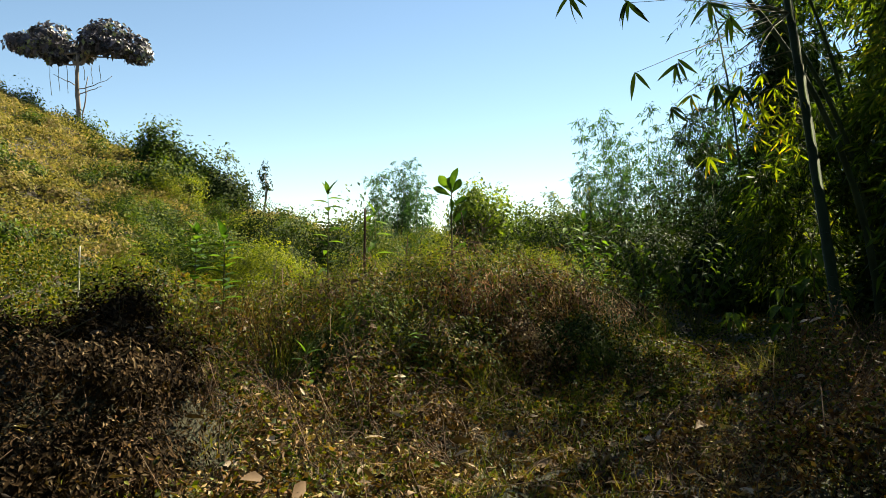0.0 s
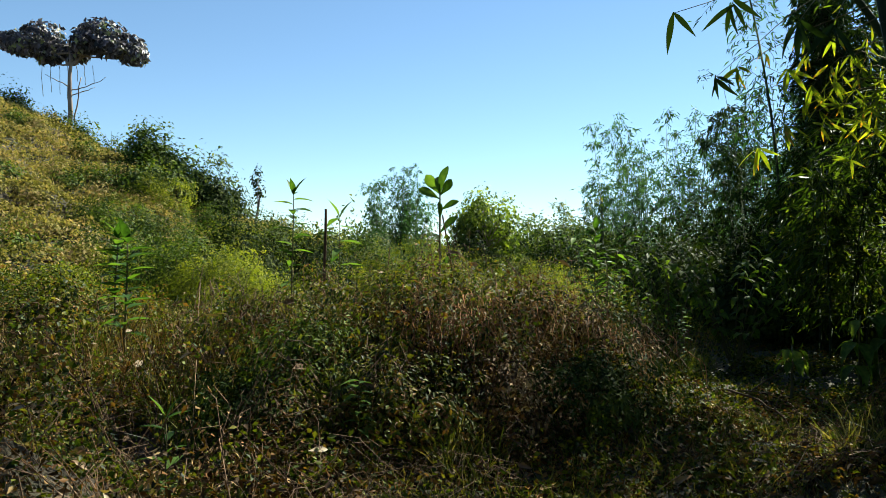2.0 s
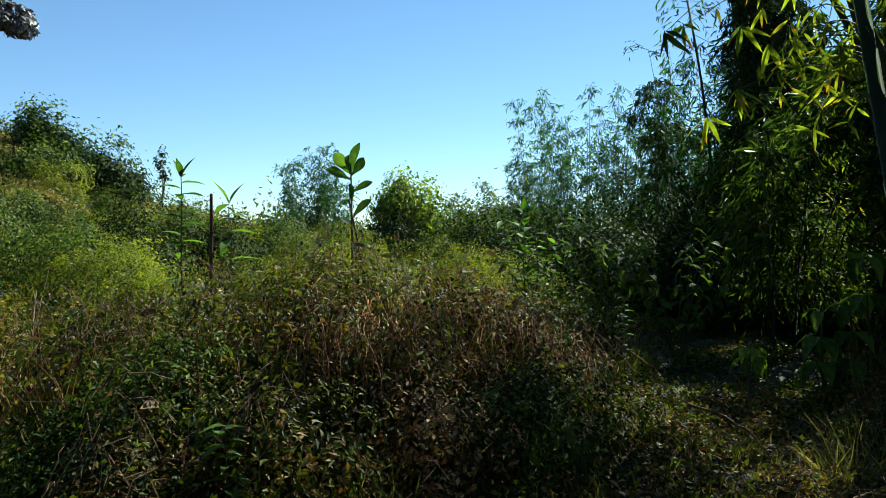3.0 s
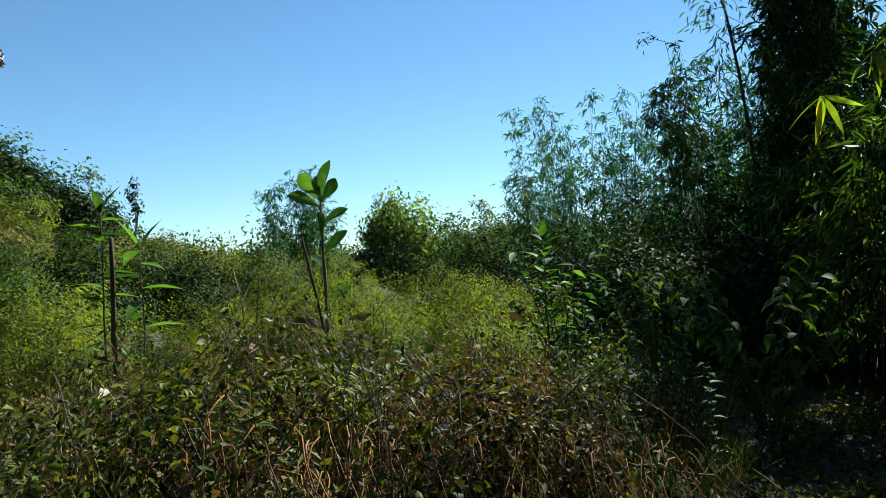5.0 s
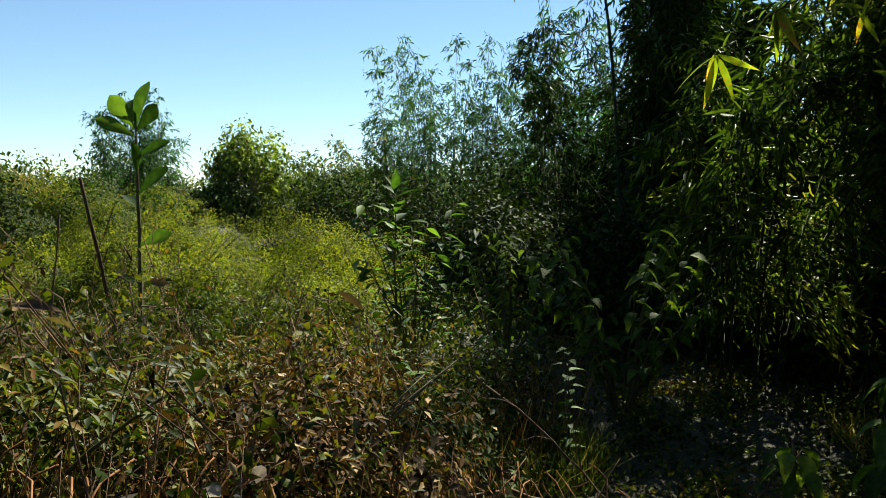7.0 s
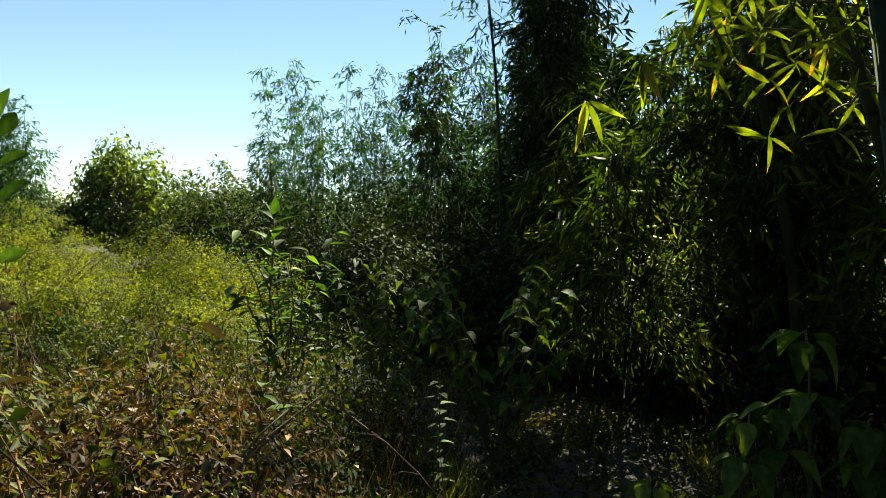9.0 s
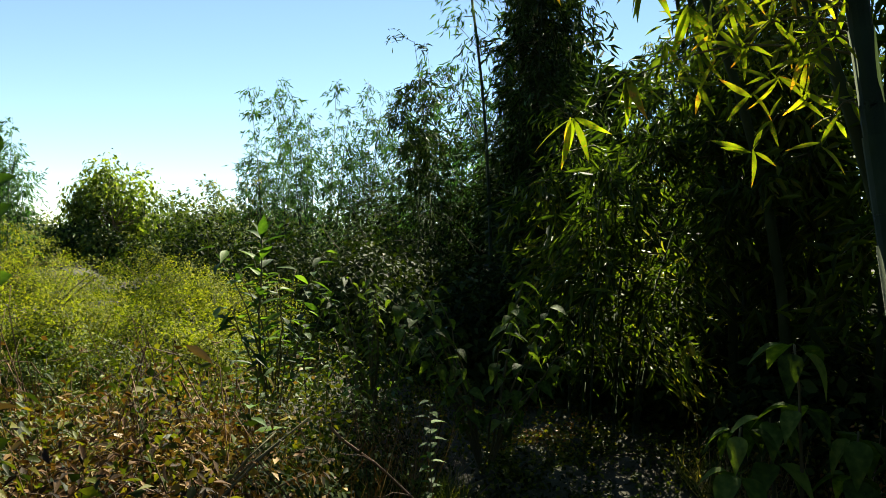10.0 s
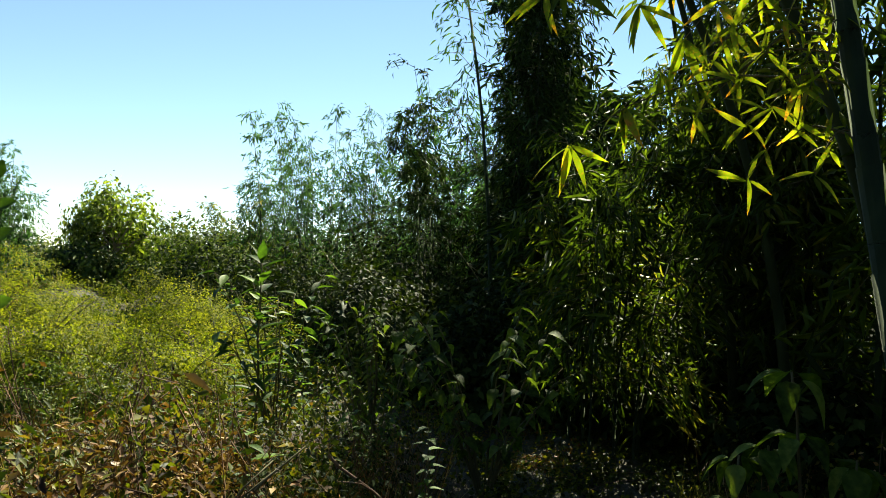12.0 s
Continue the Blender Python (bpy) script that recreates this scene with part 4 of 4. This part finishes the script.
def big_leaf_sapling():
    """A straight young tree with a crown of stiff obovate leaves and two lower ones."""
    r = np.random.default_rng(201)
    root = thing("big_leaf_sapling", 0.14, 12.5, "young tree with large glossy obovate green leaves", "sapling")
    pts = bend((0, 0, -0.1), (0.0, 0.0, 2.22), 0, 0.006, 9, r)
    part("stem", mesh_of("stem", tube(pts, np.linspace(0.024, 0.01, 9), 8), True), M_TWIG, root)
    part("side_shoot", mesh_of("side_shoot", tube(bend((0.05, 0.02, -0.1), (0.03, 0.02, 1.35), 0, 0.008, 7, r), np.linspace(0.012, 0.004, 7), 6), True), M_TWIG, root)
    # height on the stem, direction, length
    for z, d, size in ((2.02, (-0.6, 0.1, 0.8), 0.36), (1.95, (-0.85, -0.2, 0.45), 0.34), (2.0, (0.16, 0.05, 1.0), 0.45), (2.0, (0.55, 0.1, 0.75), 0.3), (2.05, (-0.1, 0.5, 0.9), 0.3),
                       (1.78, (0.8, -0.2, 0.5), 0.31), (1.62, (0.05, -0.6, 0.85), 0.32), (1.45, (0.65, -0.1, 0.75), 0.36), (1.35, (-0.4, 0.7, 0.5), 0.26),
                       (1.02, (0.8, -0.2, 0.4), 0.3), (0.7, (-0.7, 0.3, 0.3), 0.2), (0.5, (0.7, -0.5, 0.1), 0.22), (0.42, (-0.6, -0.6, 0.2), 0.2), (0.3, (0.9, 0.1, 0.2), 0.22)):
        put_leaf(root, ME_OBOVATE, M_SAP, (0, 0, z + 0.17), d, (r.normal(0, 0.5), -0.7, 0.6), size)


# ---- saplings and sticks ----
big_leaf_sapling()
sapling("slender_sapling", -1.9, 12.2, 1.95, ME_LANCE, 0.30, 20, "slender sapling with long drooping green leaves", 202, start=0.3, rise=0.25, top_leaves=3)
stick("bare_stake", -1.05, 9.95, 1.45, 0.021, (0.0, 0.0), "upright weathered wooden stake among creepers", 203)
sapling("stake_sapling", -0.93, 10.15, 1.4, ME_LANCE, 0.26, 7, "thin sapling with drooping leaves beside the stake", 204, start=0.6, rise=0.0, top_leaves=2, stem_r=0.008)
stick("bare_stake", 0.48, 9.38, 1.2, 0.011, (-0.25, 0.03), "leaning dark bare stake on the mound", 205)
stick("bare_stake", -0.78, 13.4, 1.35, 0.011, (0.14, 0.0), "leaning thin bare stake in the scrub", 206)
stick("pale_stake", -4.75, 9.6, 0.85, 0.014, (0.03, 0), "short bleached white wooden stake on the slope", 207, material=M_PALE)
sapling("leafy_sapling", -3.3, 9.9, 1.15, ME_OVATE, 0.24, 26, "leafy green sapling with pale upper leaves", 208, start=0.15, rise=0.35, top_leaves=4)
sapling("leafy_sapling", -2.4, 8.1, 1.1, ME_LANCE, 0.25, 24, "thin dark sapling with narrow leaves by the clearing", 209, start=0.35, rise=0.3, top_leaves=3)
sapling("leafy_sapling", 2.2, 11.6, 1.5, ME_LANCE, 0.22, 36, "leafy sapling with a bright green top leaf", 210, start=0.1, rise=0.45, top_leaves=3)
sapling("fern_leaf_plant", 1.65, 9.15, 0.5, ME_LANCE, 0.17, 12, "low plant with arching narrow green leaves", 211, start=0.2, rise=0.1, top_leaves=0)
for k, (sx, sy, sh) in enumerate(((2.3, 10.6, 1.0), (2.7, 11.4, 1.1), (1.9, 10.9, 0.8), (-4.9, 11.6, 0.9), (-0.2, 6.3, 0.5), (-2.6, 11.4, 0.8), (2.6, 9.2, 0.7))):
    sapling("green_seedling", sx, sy, sh, ME_OVATE, 0.1, 26, "small leafy green seedling among the creepers", 212 + k, start=0.15, rise=0.2, top_leaves=0, stem_r=0.006)


sapling("leafy_sapling", -1.0, 5.4, 0.55, ME_LANCE, 0.14, 9, "thin twiggy seedling in the sunny clearing", 225, start=0.3, rise=0.4, top_leaves=2, stem_r=0.006)

M_VINE = bark_mat("reddish_dry_vine", [(0.3, (0.1, 0.04, 0.018)), (0.55, (0.24, 0.11, 0.04)), (0.8, (0.4, 0.23, 0.1))], scale=5)


def vine_curtain(x, y, w, top, drop, n, seed):
    """Dry vine stems that hang in a loose curtain down the mound's face."""
    r = np.random.default_rng(seed)
    root = thing("hanging_dry_vines", x, y, "curtain of reddish dry vine stems hanging down the mound", "vines", group="dry vines on the mound")
    z0 = root.location.z
    for k in range(n):
        px = r.normal(0, w * 0.45)
        pb = r.uniform(0.0, 0.5)
        a = np.array([px, pb, float(ground_z(x + px, y + pb)) - z0 + top * r.uniform(0.6, 1.1)])
        b = a + np.array([r.normal(0, 0.12), -r.uniform(0.1, 0.4), -drop * r.uniform(0.5, 1.2)])
        part("vine_stem", mesh_of("vine_stem", tube(bend(a, b, -0.08, 0.015, 7, r), np.linspace(0.0035, 0.0015, 7), 4)), M_VINE, root)


vine_curtain(0.42, 7.0, 0.5, 0.5, 0.42, 90, 611)
vine_curtain(0.95, 7.4, 0.6, 0.45, 0.4, 60, 612)
vine_curtain(1.7, 7.6, 0.6, 0.42, 0.36, 40, 613)

# ---- heaps of vine on the mound ----
for k, (bx_, by_, br_, bh_, mt, nm, lb) in enumerate((
        (0.1, 7.75, 1.0, 0.62, M_COVER, "creeper_heap", "heap of green and yellowing creeper on the mound"),
        (1.05, 8.05, 0.85, 0.6, M_DRY, "vine_heap", "heap of withered reddish-brown creeper on the mound"),
        (-0.95, 8.1, 0.8, 0.6, M_COVER, "creeper_heap", "heap of green and yellow creeper on the mound"),
        (1.55, 8.5, 0.6, 0.5, M_DEEP, "creeper_heap", "heap of dark green creeper beside the trail"),
        (0.5, 8.9, 0.9, 0.45, M_COVER, "creeper_heap", "heap of green and yellowing creeper on the mound top"),
        (0.0, 6.75, 0.6, 0.42, M_COVER, "creeper_heap", "dense green creeper hanging down the mound's face"),
        # next two added for the mound's unlit face, shade in their leaf colour
        (-0.9, 6.8, 0.55, 0.4, M_DEEP, "creeper_heap", "creeper on the mound's face, coloured dark for its shade"),
        (1.35, 7.1, 0.55, 0.42, M_DEEP, "creeper_heap", "creeper on the mound's face, coloured dark for its shade"),
        (-0.6, 7.2, 0.55, 0.42, M_BUSH, "creeper_heap", "low heap of green creeper at the mound's foot"),
        (0.7, 7.0, 0.55, 0.4, M_DRY, "vine_heap", "low heap of withered creeper at the mound's foot"),
        (2.1, 9.4, 0.55, 0.55, M_DEEP, "creeper_heap", "leafy dark green creeper heap beside the trail"),
        # added brush over the bank, its shade held in the near-black colour
        (-2.7, 4.6, 0.8, 0.32, M_BRUSH, "dead_brush", "tangled brush on the bank, coloured dark for its shade"),
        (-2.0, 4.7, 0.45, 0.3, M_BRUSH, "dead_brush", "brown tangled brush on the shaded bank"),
        (-3.5, 4.7, 0.8, 0.36, M_DEEP, "dead_brush", "tangled brush on the bank, coloured dark for its shade"),
        (-2.6, 3.95, 0.7, 0.4, M_BRUSH, "dead_brush", "tangled brush at the bank's foot, coloured dark for its shade"),
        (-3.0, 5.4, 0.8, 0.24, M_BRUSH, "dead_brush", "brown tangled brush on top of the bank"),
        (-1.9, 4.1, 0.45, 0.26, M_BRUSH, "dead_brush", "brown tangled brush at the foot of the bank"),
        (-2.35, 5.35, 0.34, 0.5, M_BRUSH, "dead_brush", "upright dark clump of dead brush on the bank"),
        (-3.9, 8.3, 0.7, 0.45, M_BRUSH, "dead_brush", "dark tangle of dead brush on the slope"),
        (-2.2, 9.4, 0.8, 0.5, M_COVER, "creeper_heap", "heap of green and yellow creeper on the slope"),
        (-4.4, 10.4, 1.0, 0.6, M_COVER, "creeper_heap", "heap of green and yellow creeper on the slope"))):
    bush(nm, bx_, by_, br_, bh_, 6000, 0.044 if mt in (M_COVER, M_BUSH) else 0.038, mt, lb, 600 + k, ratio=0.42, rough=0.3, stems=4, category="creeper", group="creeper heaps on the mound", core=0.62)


def heart_shrub(x, y, height, spread, branches, per, size, label, seed, name="heart_leaf_shrub", blade=None, leaf=None):
    """Arching twigs with heart-shaped leaves, each leaf a piece."""
    r = np.random.default_rng(seed)
    root = thing(name, x, y, label, "shrub")
    for b in range(branches):
        a = r.uniform(0, 6.283)
        e = np.array([math.cos(a) * spread * r.uniform(0.4, 1), math.sin(a) * spread * r.uniform(0.4, 1), height * r.uniform(0.6, 1.0)])
        pts = bend((0, 0, -0.05), e, -0.15 * height, 0.015, 8, r)
        twig = part("twig", mesh_of("twig", tube(pts, np.linspace(0.009, 0.003, 8), 5), True), M_TWIG, root)
        for k in range(per):
            t = 0.18 + 0.82 * (k + 1) / per
            p = np.array([np.interp(t, np.linspace(0, 1, 8), pts[:, j]) for j in range(3)])
            az = a + (1.2 if k % 2 else -1.2) + r.normal(0, 0.4)
            put_leaf(twig, blade or ME_HEART, leaf or M_BROAD, p, (math.cos(az), math.sin(az), r.uniform(-0.5, 0.3)), (r.normal(0, 0.3), r.normal(0, 0.3), 1), size * r.uniform(0.65, 1.25))
    return root


heart_shrub(3.45, 10.1, 1.35, 0.8, 15, 12, 0.115, "heart-leaved green shrub at the mouth of the trail", 231)
heart_shrub(3.05, 11.2, 1.25, 0.6, 20, 14, 0.08, "sunlit small-leaved shrub beside the trail", 232)


heart_shrub(2.35, 11.5, 1.45, 0.55, 13, 12, 0.16, "bushy young shrub with drooping narrow green leaves", 233, "narrow_leaf_shrub", ME_LANCE, M_SAP)
heart_shrub(2.7, 10.5, 0.8, 0.5, 10, 11, 0.085, "low dark leafy shrub beside the trail", 234, "small_leaf_shrub", ME_OVATE, M_SAP)


def broad_plant(x, y, height, size, whorls, label, seed):
    """A soft-stemmed plant whose big leaves hang from a short stalk."""
    r = np.random.default_rng(seed)
    root = thing("broad_leaf_plant", x, y, label, "plant")
    pts = bend((0, 0, -0.05), (r.normal(0, 0.05), r.normal(0, 0.05), height), 0, 0.01, 7, r)
    part("stem", mesh_of("stem", tube(pts, np.linspace(0.014, 0.006, 7), 6), True), M_TWIG, root)
    for w in range(whorls):
        t = 1 - 0.22 * w
        p = np.array([np.interp(t, np.linspace(0, 1, 7), pts[:, j]) for j in range(3)])
        for k in range(5):
            a = k * 1.257 + w + r.normal(0, 0.2)
            d = np.array([math.cos(a), math.sin(a), r.uniform(-0.9, -0.1)])
            put_leaf(root, ME_HEART, M_BROAD, p + 0.05 * d, d, (math.cos(a) * 0.5, math.sin(a) * 0.5, 1), size * r.uniform(0.75, 1.15))
    return root


broad_plant(4.14, 8.1, 1.25, 0.2, 2, "tall broad-leaved plant with soft hanging leaves", 241)
broad_plant(3.88, 8.35, 0.82, 0.19, 3, "low broad-leaved plant with drooping soft leaves", 242)
broad_plant(4.08, 8.28, 0.86, 0.19, 3, "low broad-leaved plant with drooping soft leaves", 243)
broad_plant(4.32, 7.95, 0.86, 0.19, 3, "low broad-leaved plant with drooping soft leaves", 244)
broad_plant(3.25, 8.3, 0.5, 0.14, 2, "small broad-leaved plant with drooping leaves by the trail", 245)

# ---- the near culm and its sprays ----


def near_bamboo():
    r = np.random.default_rng(251)
    root = thing("giant_bamboo", 4.05, 7.39, "thick green bamboo culm with long drooping leaf sprays", "bamboo", group="bamboo clumps")
    z0 = root.location.z
    t = np.linspace(0, 1, 15)
    H = 11.0
    pts = np.stack([-0.096 * H * t - 0.03 * H * t ** 3, 0.107 * H * t + 0.04 * H * t ** 3, H * t - 0.1], 1)
    dense = np.repeat(np.linspace(0, 1, 26), 2)[1:-1] + np.tile([-0.003, 0.003], 25)
    dp = np.stack([np.interp(dense, t, pts[:, k]) for k in range(3)], 1)
    dr = (0.055 - 0.044 * dense) * np.tile([1.0, 1.14], 25)
    part("culm", mesh_of("culm", tube(dp, dr, 12), True), M_CULM, root)

    def on_culm(z):
        u = (z - z0 + 0.1) / H
        return np.array([np.interp(u, t, pts[:, k]) for k in range(3)])

    # where each spray ends, the height at which it leaves the culm, and how far its leaves hang
    ends = [(3.16, 8.80, 2.60, 2.75, 0.55, 4), (3.30, 8.55, 2.77, 2.95, 0.50, 4), (3.25, 8.39, 3.22, 3.50, 1.00, 5), (2.93, 8.72, 3.32, 3.60, 1.00, 4),
            (3.39, 8.24, 3.04, 3.10, 0.50, 3), (3.46, 8.16, 2.93, 3.00, 0.00, 5), (3.54, 8.05, 2.85, 2.90, 0.20, 5), (3.61, 7.94, 2.69, 2.80, 0.00, 3),
            (3.64, 7.82, 2.76, 2.90, 0.10, 4), (3.48, 8.26, 2.69, 2.85, 0.30, 4), (3.59, 8.05, 2.63, 2.70, 0.20, 3), (3.62, 8.07, 2.39, 2.50, -0.10, 4),
            (3.66, 7.82, 2.62, 2.75, 0.10, 3), (3.56, 7.83, 3.04, 3.20, 0.10, 4), (3.48, 8.04, 3.04, 3.20, 0.30, 4), (3.65, 7.70, 2.82, 2.95, 0.20, 3),
            (3.71, 7.79, 2.39, 2.45, 0.10, 2), (1.00, 5.79, 3.49, 4.00, 1.00, 3), (1.48, 5.91, 3.47, 4.00, 1.10, 5), (1.67, 6.41, 3.03, 4.00, 1.10, 1),
            (2.12, 6.67, 3.19, 4.00, 1.10, 4), (2.13, 5.92, 3.48, 4.00, 1.00, 3), (2.18, 5.87, 2.81, 4.00, 1.10, 4), (2.42, 7.80, 3.00, 4.00, 0.90, 3),
            (2.38, 5.91, 2.81, 4.00, 1.00, 3), (2.29, 5.91, 3.36, 4.00, 0.80, 3)]
    for ex, ey, ez, cz, hang, count in ends:
        a = on_culm(cz)
        b = np.array([ex, ey, ez]) - np.array(root.location)
        path = bend(a, b, -0.16 if hang < 0.8 else -0.05, 0.012, 9, r)
        twig = part("twig", mesh_of("twig", tube(path, np.linspace(0.007, 0.002, 9), 5), True), M_TWIG, root)
        across, away = np.array([0.67, -0.74, 0.0]), np.array([0.74, 0.67, 0.0])
        for j, at in enumerate((1.0, 0.78, 0.5)):
            p = np.array([np.interp(at, np.linspace(0, 1, 9), path[:, k]) for k in range(3)])
            m = count + 1 if j == 0 else (3 if ex > 2.6 else 0)
            for k in range(m):
                if hang < 0.4:
                    fan = 0.6 + 6.283 * (k + 0.5) / m * 0.9 + r.normal(0, 0.25)
                else:
                    fan = -1.57 + ((k + 0.5) / m - 0.5) * 2.2 + r.normal(0, 0.2)
                depth = r.normal(0, 0.35)
                al = across * math.cos(fan) + np.array([0, 0, 1.0]) * math.sin(fan) + away * depth
                # sprays near the culm take the sunlit colour, outer ones the shaded copy
                put_leaf(twig, ME_BAMBOO, M_BAMNEAR if ex > 2.5 else M_BAMSHADE, p + r.normal(0, 0.01, 3), al, -away + r.normal(0, 0.45, 3) + np.array([0, 0, 0.5]), (0.23 if hang > 0.4 else 0.16) * r.uniform(0.75, 1.15) * (1 if j == 0 else 0.75))
    # the upper crown, above the walker's head
    pos, al = [], []
    for k in range(60):
        u = r.uniform(0.62, 1.0)
        p = np.array([np.interp(u, t, pts[:, j]) for j in range(3)])
        a = r.uniform(0, 6.283)
        ln = r.uniform(0.5, 1.5)
        w = r.uniform(0.2, 1, 16)[:, None]
        D = np.array([math.cos(a), math.sin(a), 0.5])
        pos.append(p + D * ln * w - np.array([0, 0, 0.7]) * ln * w ** 2 + r.normal(0, 0.1, (16, 3)))
        al.append(D + np.array([0, 0, -1.2]) + r.normal(0, 0.4, (16, 3)))
    pos, al = np.concatenate(pos), np.concatenate(al)
    L_ = 0.24 * r.uniform(0.7, 1.2, len(pos))
    part("upper_leaves", mesh_of("upper_leaves", leaves(LANCE, pos, al, random_dirs(r, len(pos), 0.5), L_, L_ * 0.17)), M_BAMLEAF, root)


near_bamboo()


def arching_bamboo(base, tip, height, sprays, label, seed, inner=0.6):
    """A long culm that bows over, with its crown hung along the outer half."""
    r = np.random.default_rng(seed)
    root = thing("arching_bamboo", base[0], base[1], label, "bamboo", group="bamboo clumps")
    t = np.linspace(0, 1, 18)
    pts = np.stack([(tip[0] - base[0]) * t ** 2.2, (tip[1] - base[1]) * t ** 2.0, -0.1 + height * (t - 0.14 * t ** 4)], 1)
    part("culm", mesh_of("culm", tube(pts, 0.045 - 0.037 * t, 8), True), M_CULM, root)
    pos, al = [], []
    for k in range(sprays):
        u = r.uniform(inner, 1.0)
        p = np.array([np.interp(u, t, pts[:, j]) for j in range(3)])
        a = r.uniform(0, 6.283)
        ln = r.uniform(0.4, 1.3)
        w = r.uniform(0.15, 1, 14)[:, None]
        D = np.array([math.cos(a), math.sin(a), 0.5])
        pos.append(p + D * ln * w - np.array([0, 0, 0.6]) * ln * w ** 2 + r.normal(0, 0.09, (14, 3)))
        al.append(D + np.array([0, 0, -1.1]) + r.normal(0, 0.4, (14, 3)))
    pos, al = np.concatenate(pos), np.concatenate(al)
    L_ = 0.2 * r.uniform(0.7, 1.2, len(pos))
    part("leaves", mesh_of("leaves", leaves(LANCE, pos, al, random_dirs(r, len(pos), 0.5), L_, L_ * 0.17)), M_BAMLEAF, root)["kind"] = "stuff"


# added culms, crowns mostly out of view, that shade bank and trail
arching_bamboo((5.6, 9.4), (1.0, 10.8), 8.4, 210, "long bamboo culm added overhead to shade the bank", 264, inner=0.84)
arching_bamboo((4.7, 7.9), (-0.6, 10.4), 8.6, 220, "long bamboo culm added over the clearing to shade the bank", 261, inner=0.8)
arching_bamboo((5.9, 10.2), (4.4, 11.4), 7.9, 60, "bamboo culm added to bow over and shade the trail", 262)
arching_bamboo((8.0, 12.8), (5.6, 12.1), 8.6, 60, "bamboo culm added to shade the trail's mouth", 263)


# ---- debris on the ground ----
r_ = np.random.default_rng(88)
for k, (dx, dy, s_) in enumerate(((-0.75, 5.0, 0.2), (1.75, 4.95, 0.22), (2.3, 5.0, 0.18), (2.45, 5.15, 0.16), (0.1, 4.6, 0.2), (1.25, 5.6, 0.14), (-2.5, 8.0, 0.24), (-2.75, 7.7, 0.2), (0.35, 7.3, 0.16), (0.6, 7.6, 0.14), (-2.0, 5.2, 0.18), (-2.35, 4.9, 0.2), (2.9, 6.3, 0.16), (1.6, 6.4, 0.15))):
    fl = thing("fallen_leaf", dx, dy, "large curled pale dead leaf lying on the ground", "dead leaf", z=float(ground_z(dx, dy)) + 0.03 + 0.5 * float(cover_height(np.float64(dx), np.float64(dy))), group="large dead leaves")
    a = r_.uniform(0, 6.283)
    put_leaf(fl, ME_OVATE, M_DEAD, (0, 0, 0), (math.cos(a), math.sin(a), r_.normal(0, 0.25)), (r_.normal(0, 0.4), r_.normal(0, 0.4), 1), 0.75 * s_)


def fallen_branch(p0, p1, sag, radius, label, seed):
    r = np.random.default_rng(seed)
    root = thing("fallen_branch", p0[0], p0[1], label, "branch", z=p0[2])
    pts = bend((0, 0, 0), np.array(p1) - np.array(p0), sag, 0.015, 10, r)
    part("shaft", mesh_of("shaft", tube(pts, np.linspace(radius, radius * 0.4, 10), 6), True), M_STEM, root)
    for k in range(3):
        i = 3 + 2 * k
        e = pts[i] + r.normal(0, 0.12, 3) + np.array([0, 0, 0.06])
        part("twig", mesh_of("twig", tube(bend(pts[i], e, 0, 0.008, 5, r), np.linspace(radius * 0.5, radius * 0.2, 5), 5), True), M_STEM, root)


fallen_branch((1.55, 8.0, 0.85), (2.25, 8.0, 0.6), -0.1, 0.009, "pale arching dead branch over the creepers", 701)
fallen_branch((2.0, 9.0, 1.05), (2.5, 8.5, 0.55), -0.02, 0.008, "thin dead branch leaning in the grass", 702)
fallen_branch((2.3, 7.2, 0.62), (2.75, 6.9, 0.3), -0.05, 0.009, "pale dead branch beside the trail", 703)
fallen_branch((2.9, 8.3, 0.42), (3.5, 8.5, 0.72), -0.03, 0.007, "thin dead branch across the trail's edge", 704)
fallen_branch((0.3, 7.1, 0.5), (0.05, 7.9, 1.0), -0.05, 0.008, "dead vine stem on the mound face", 705)
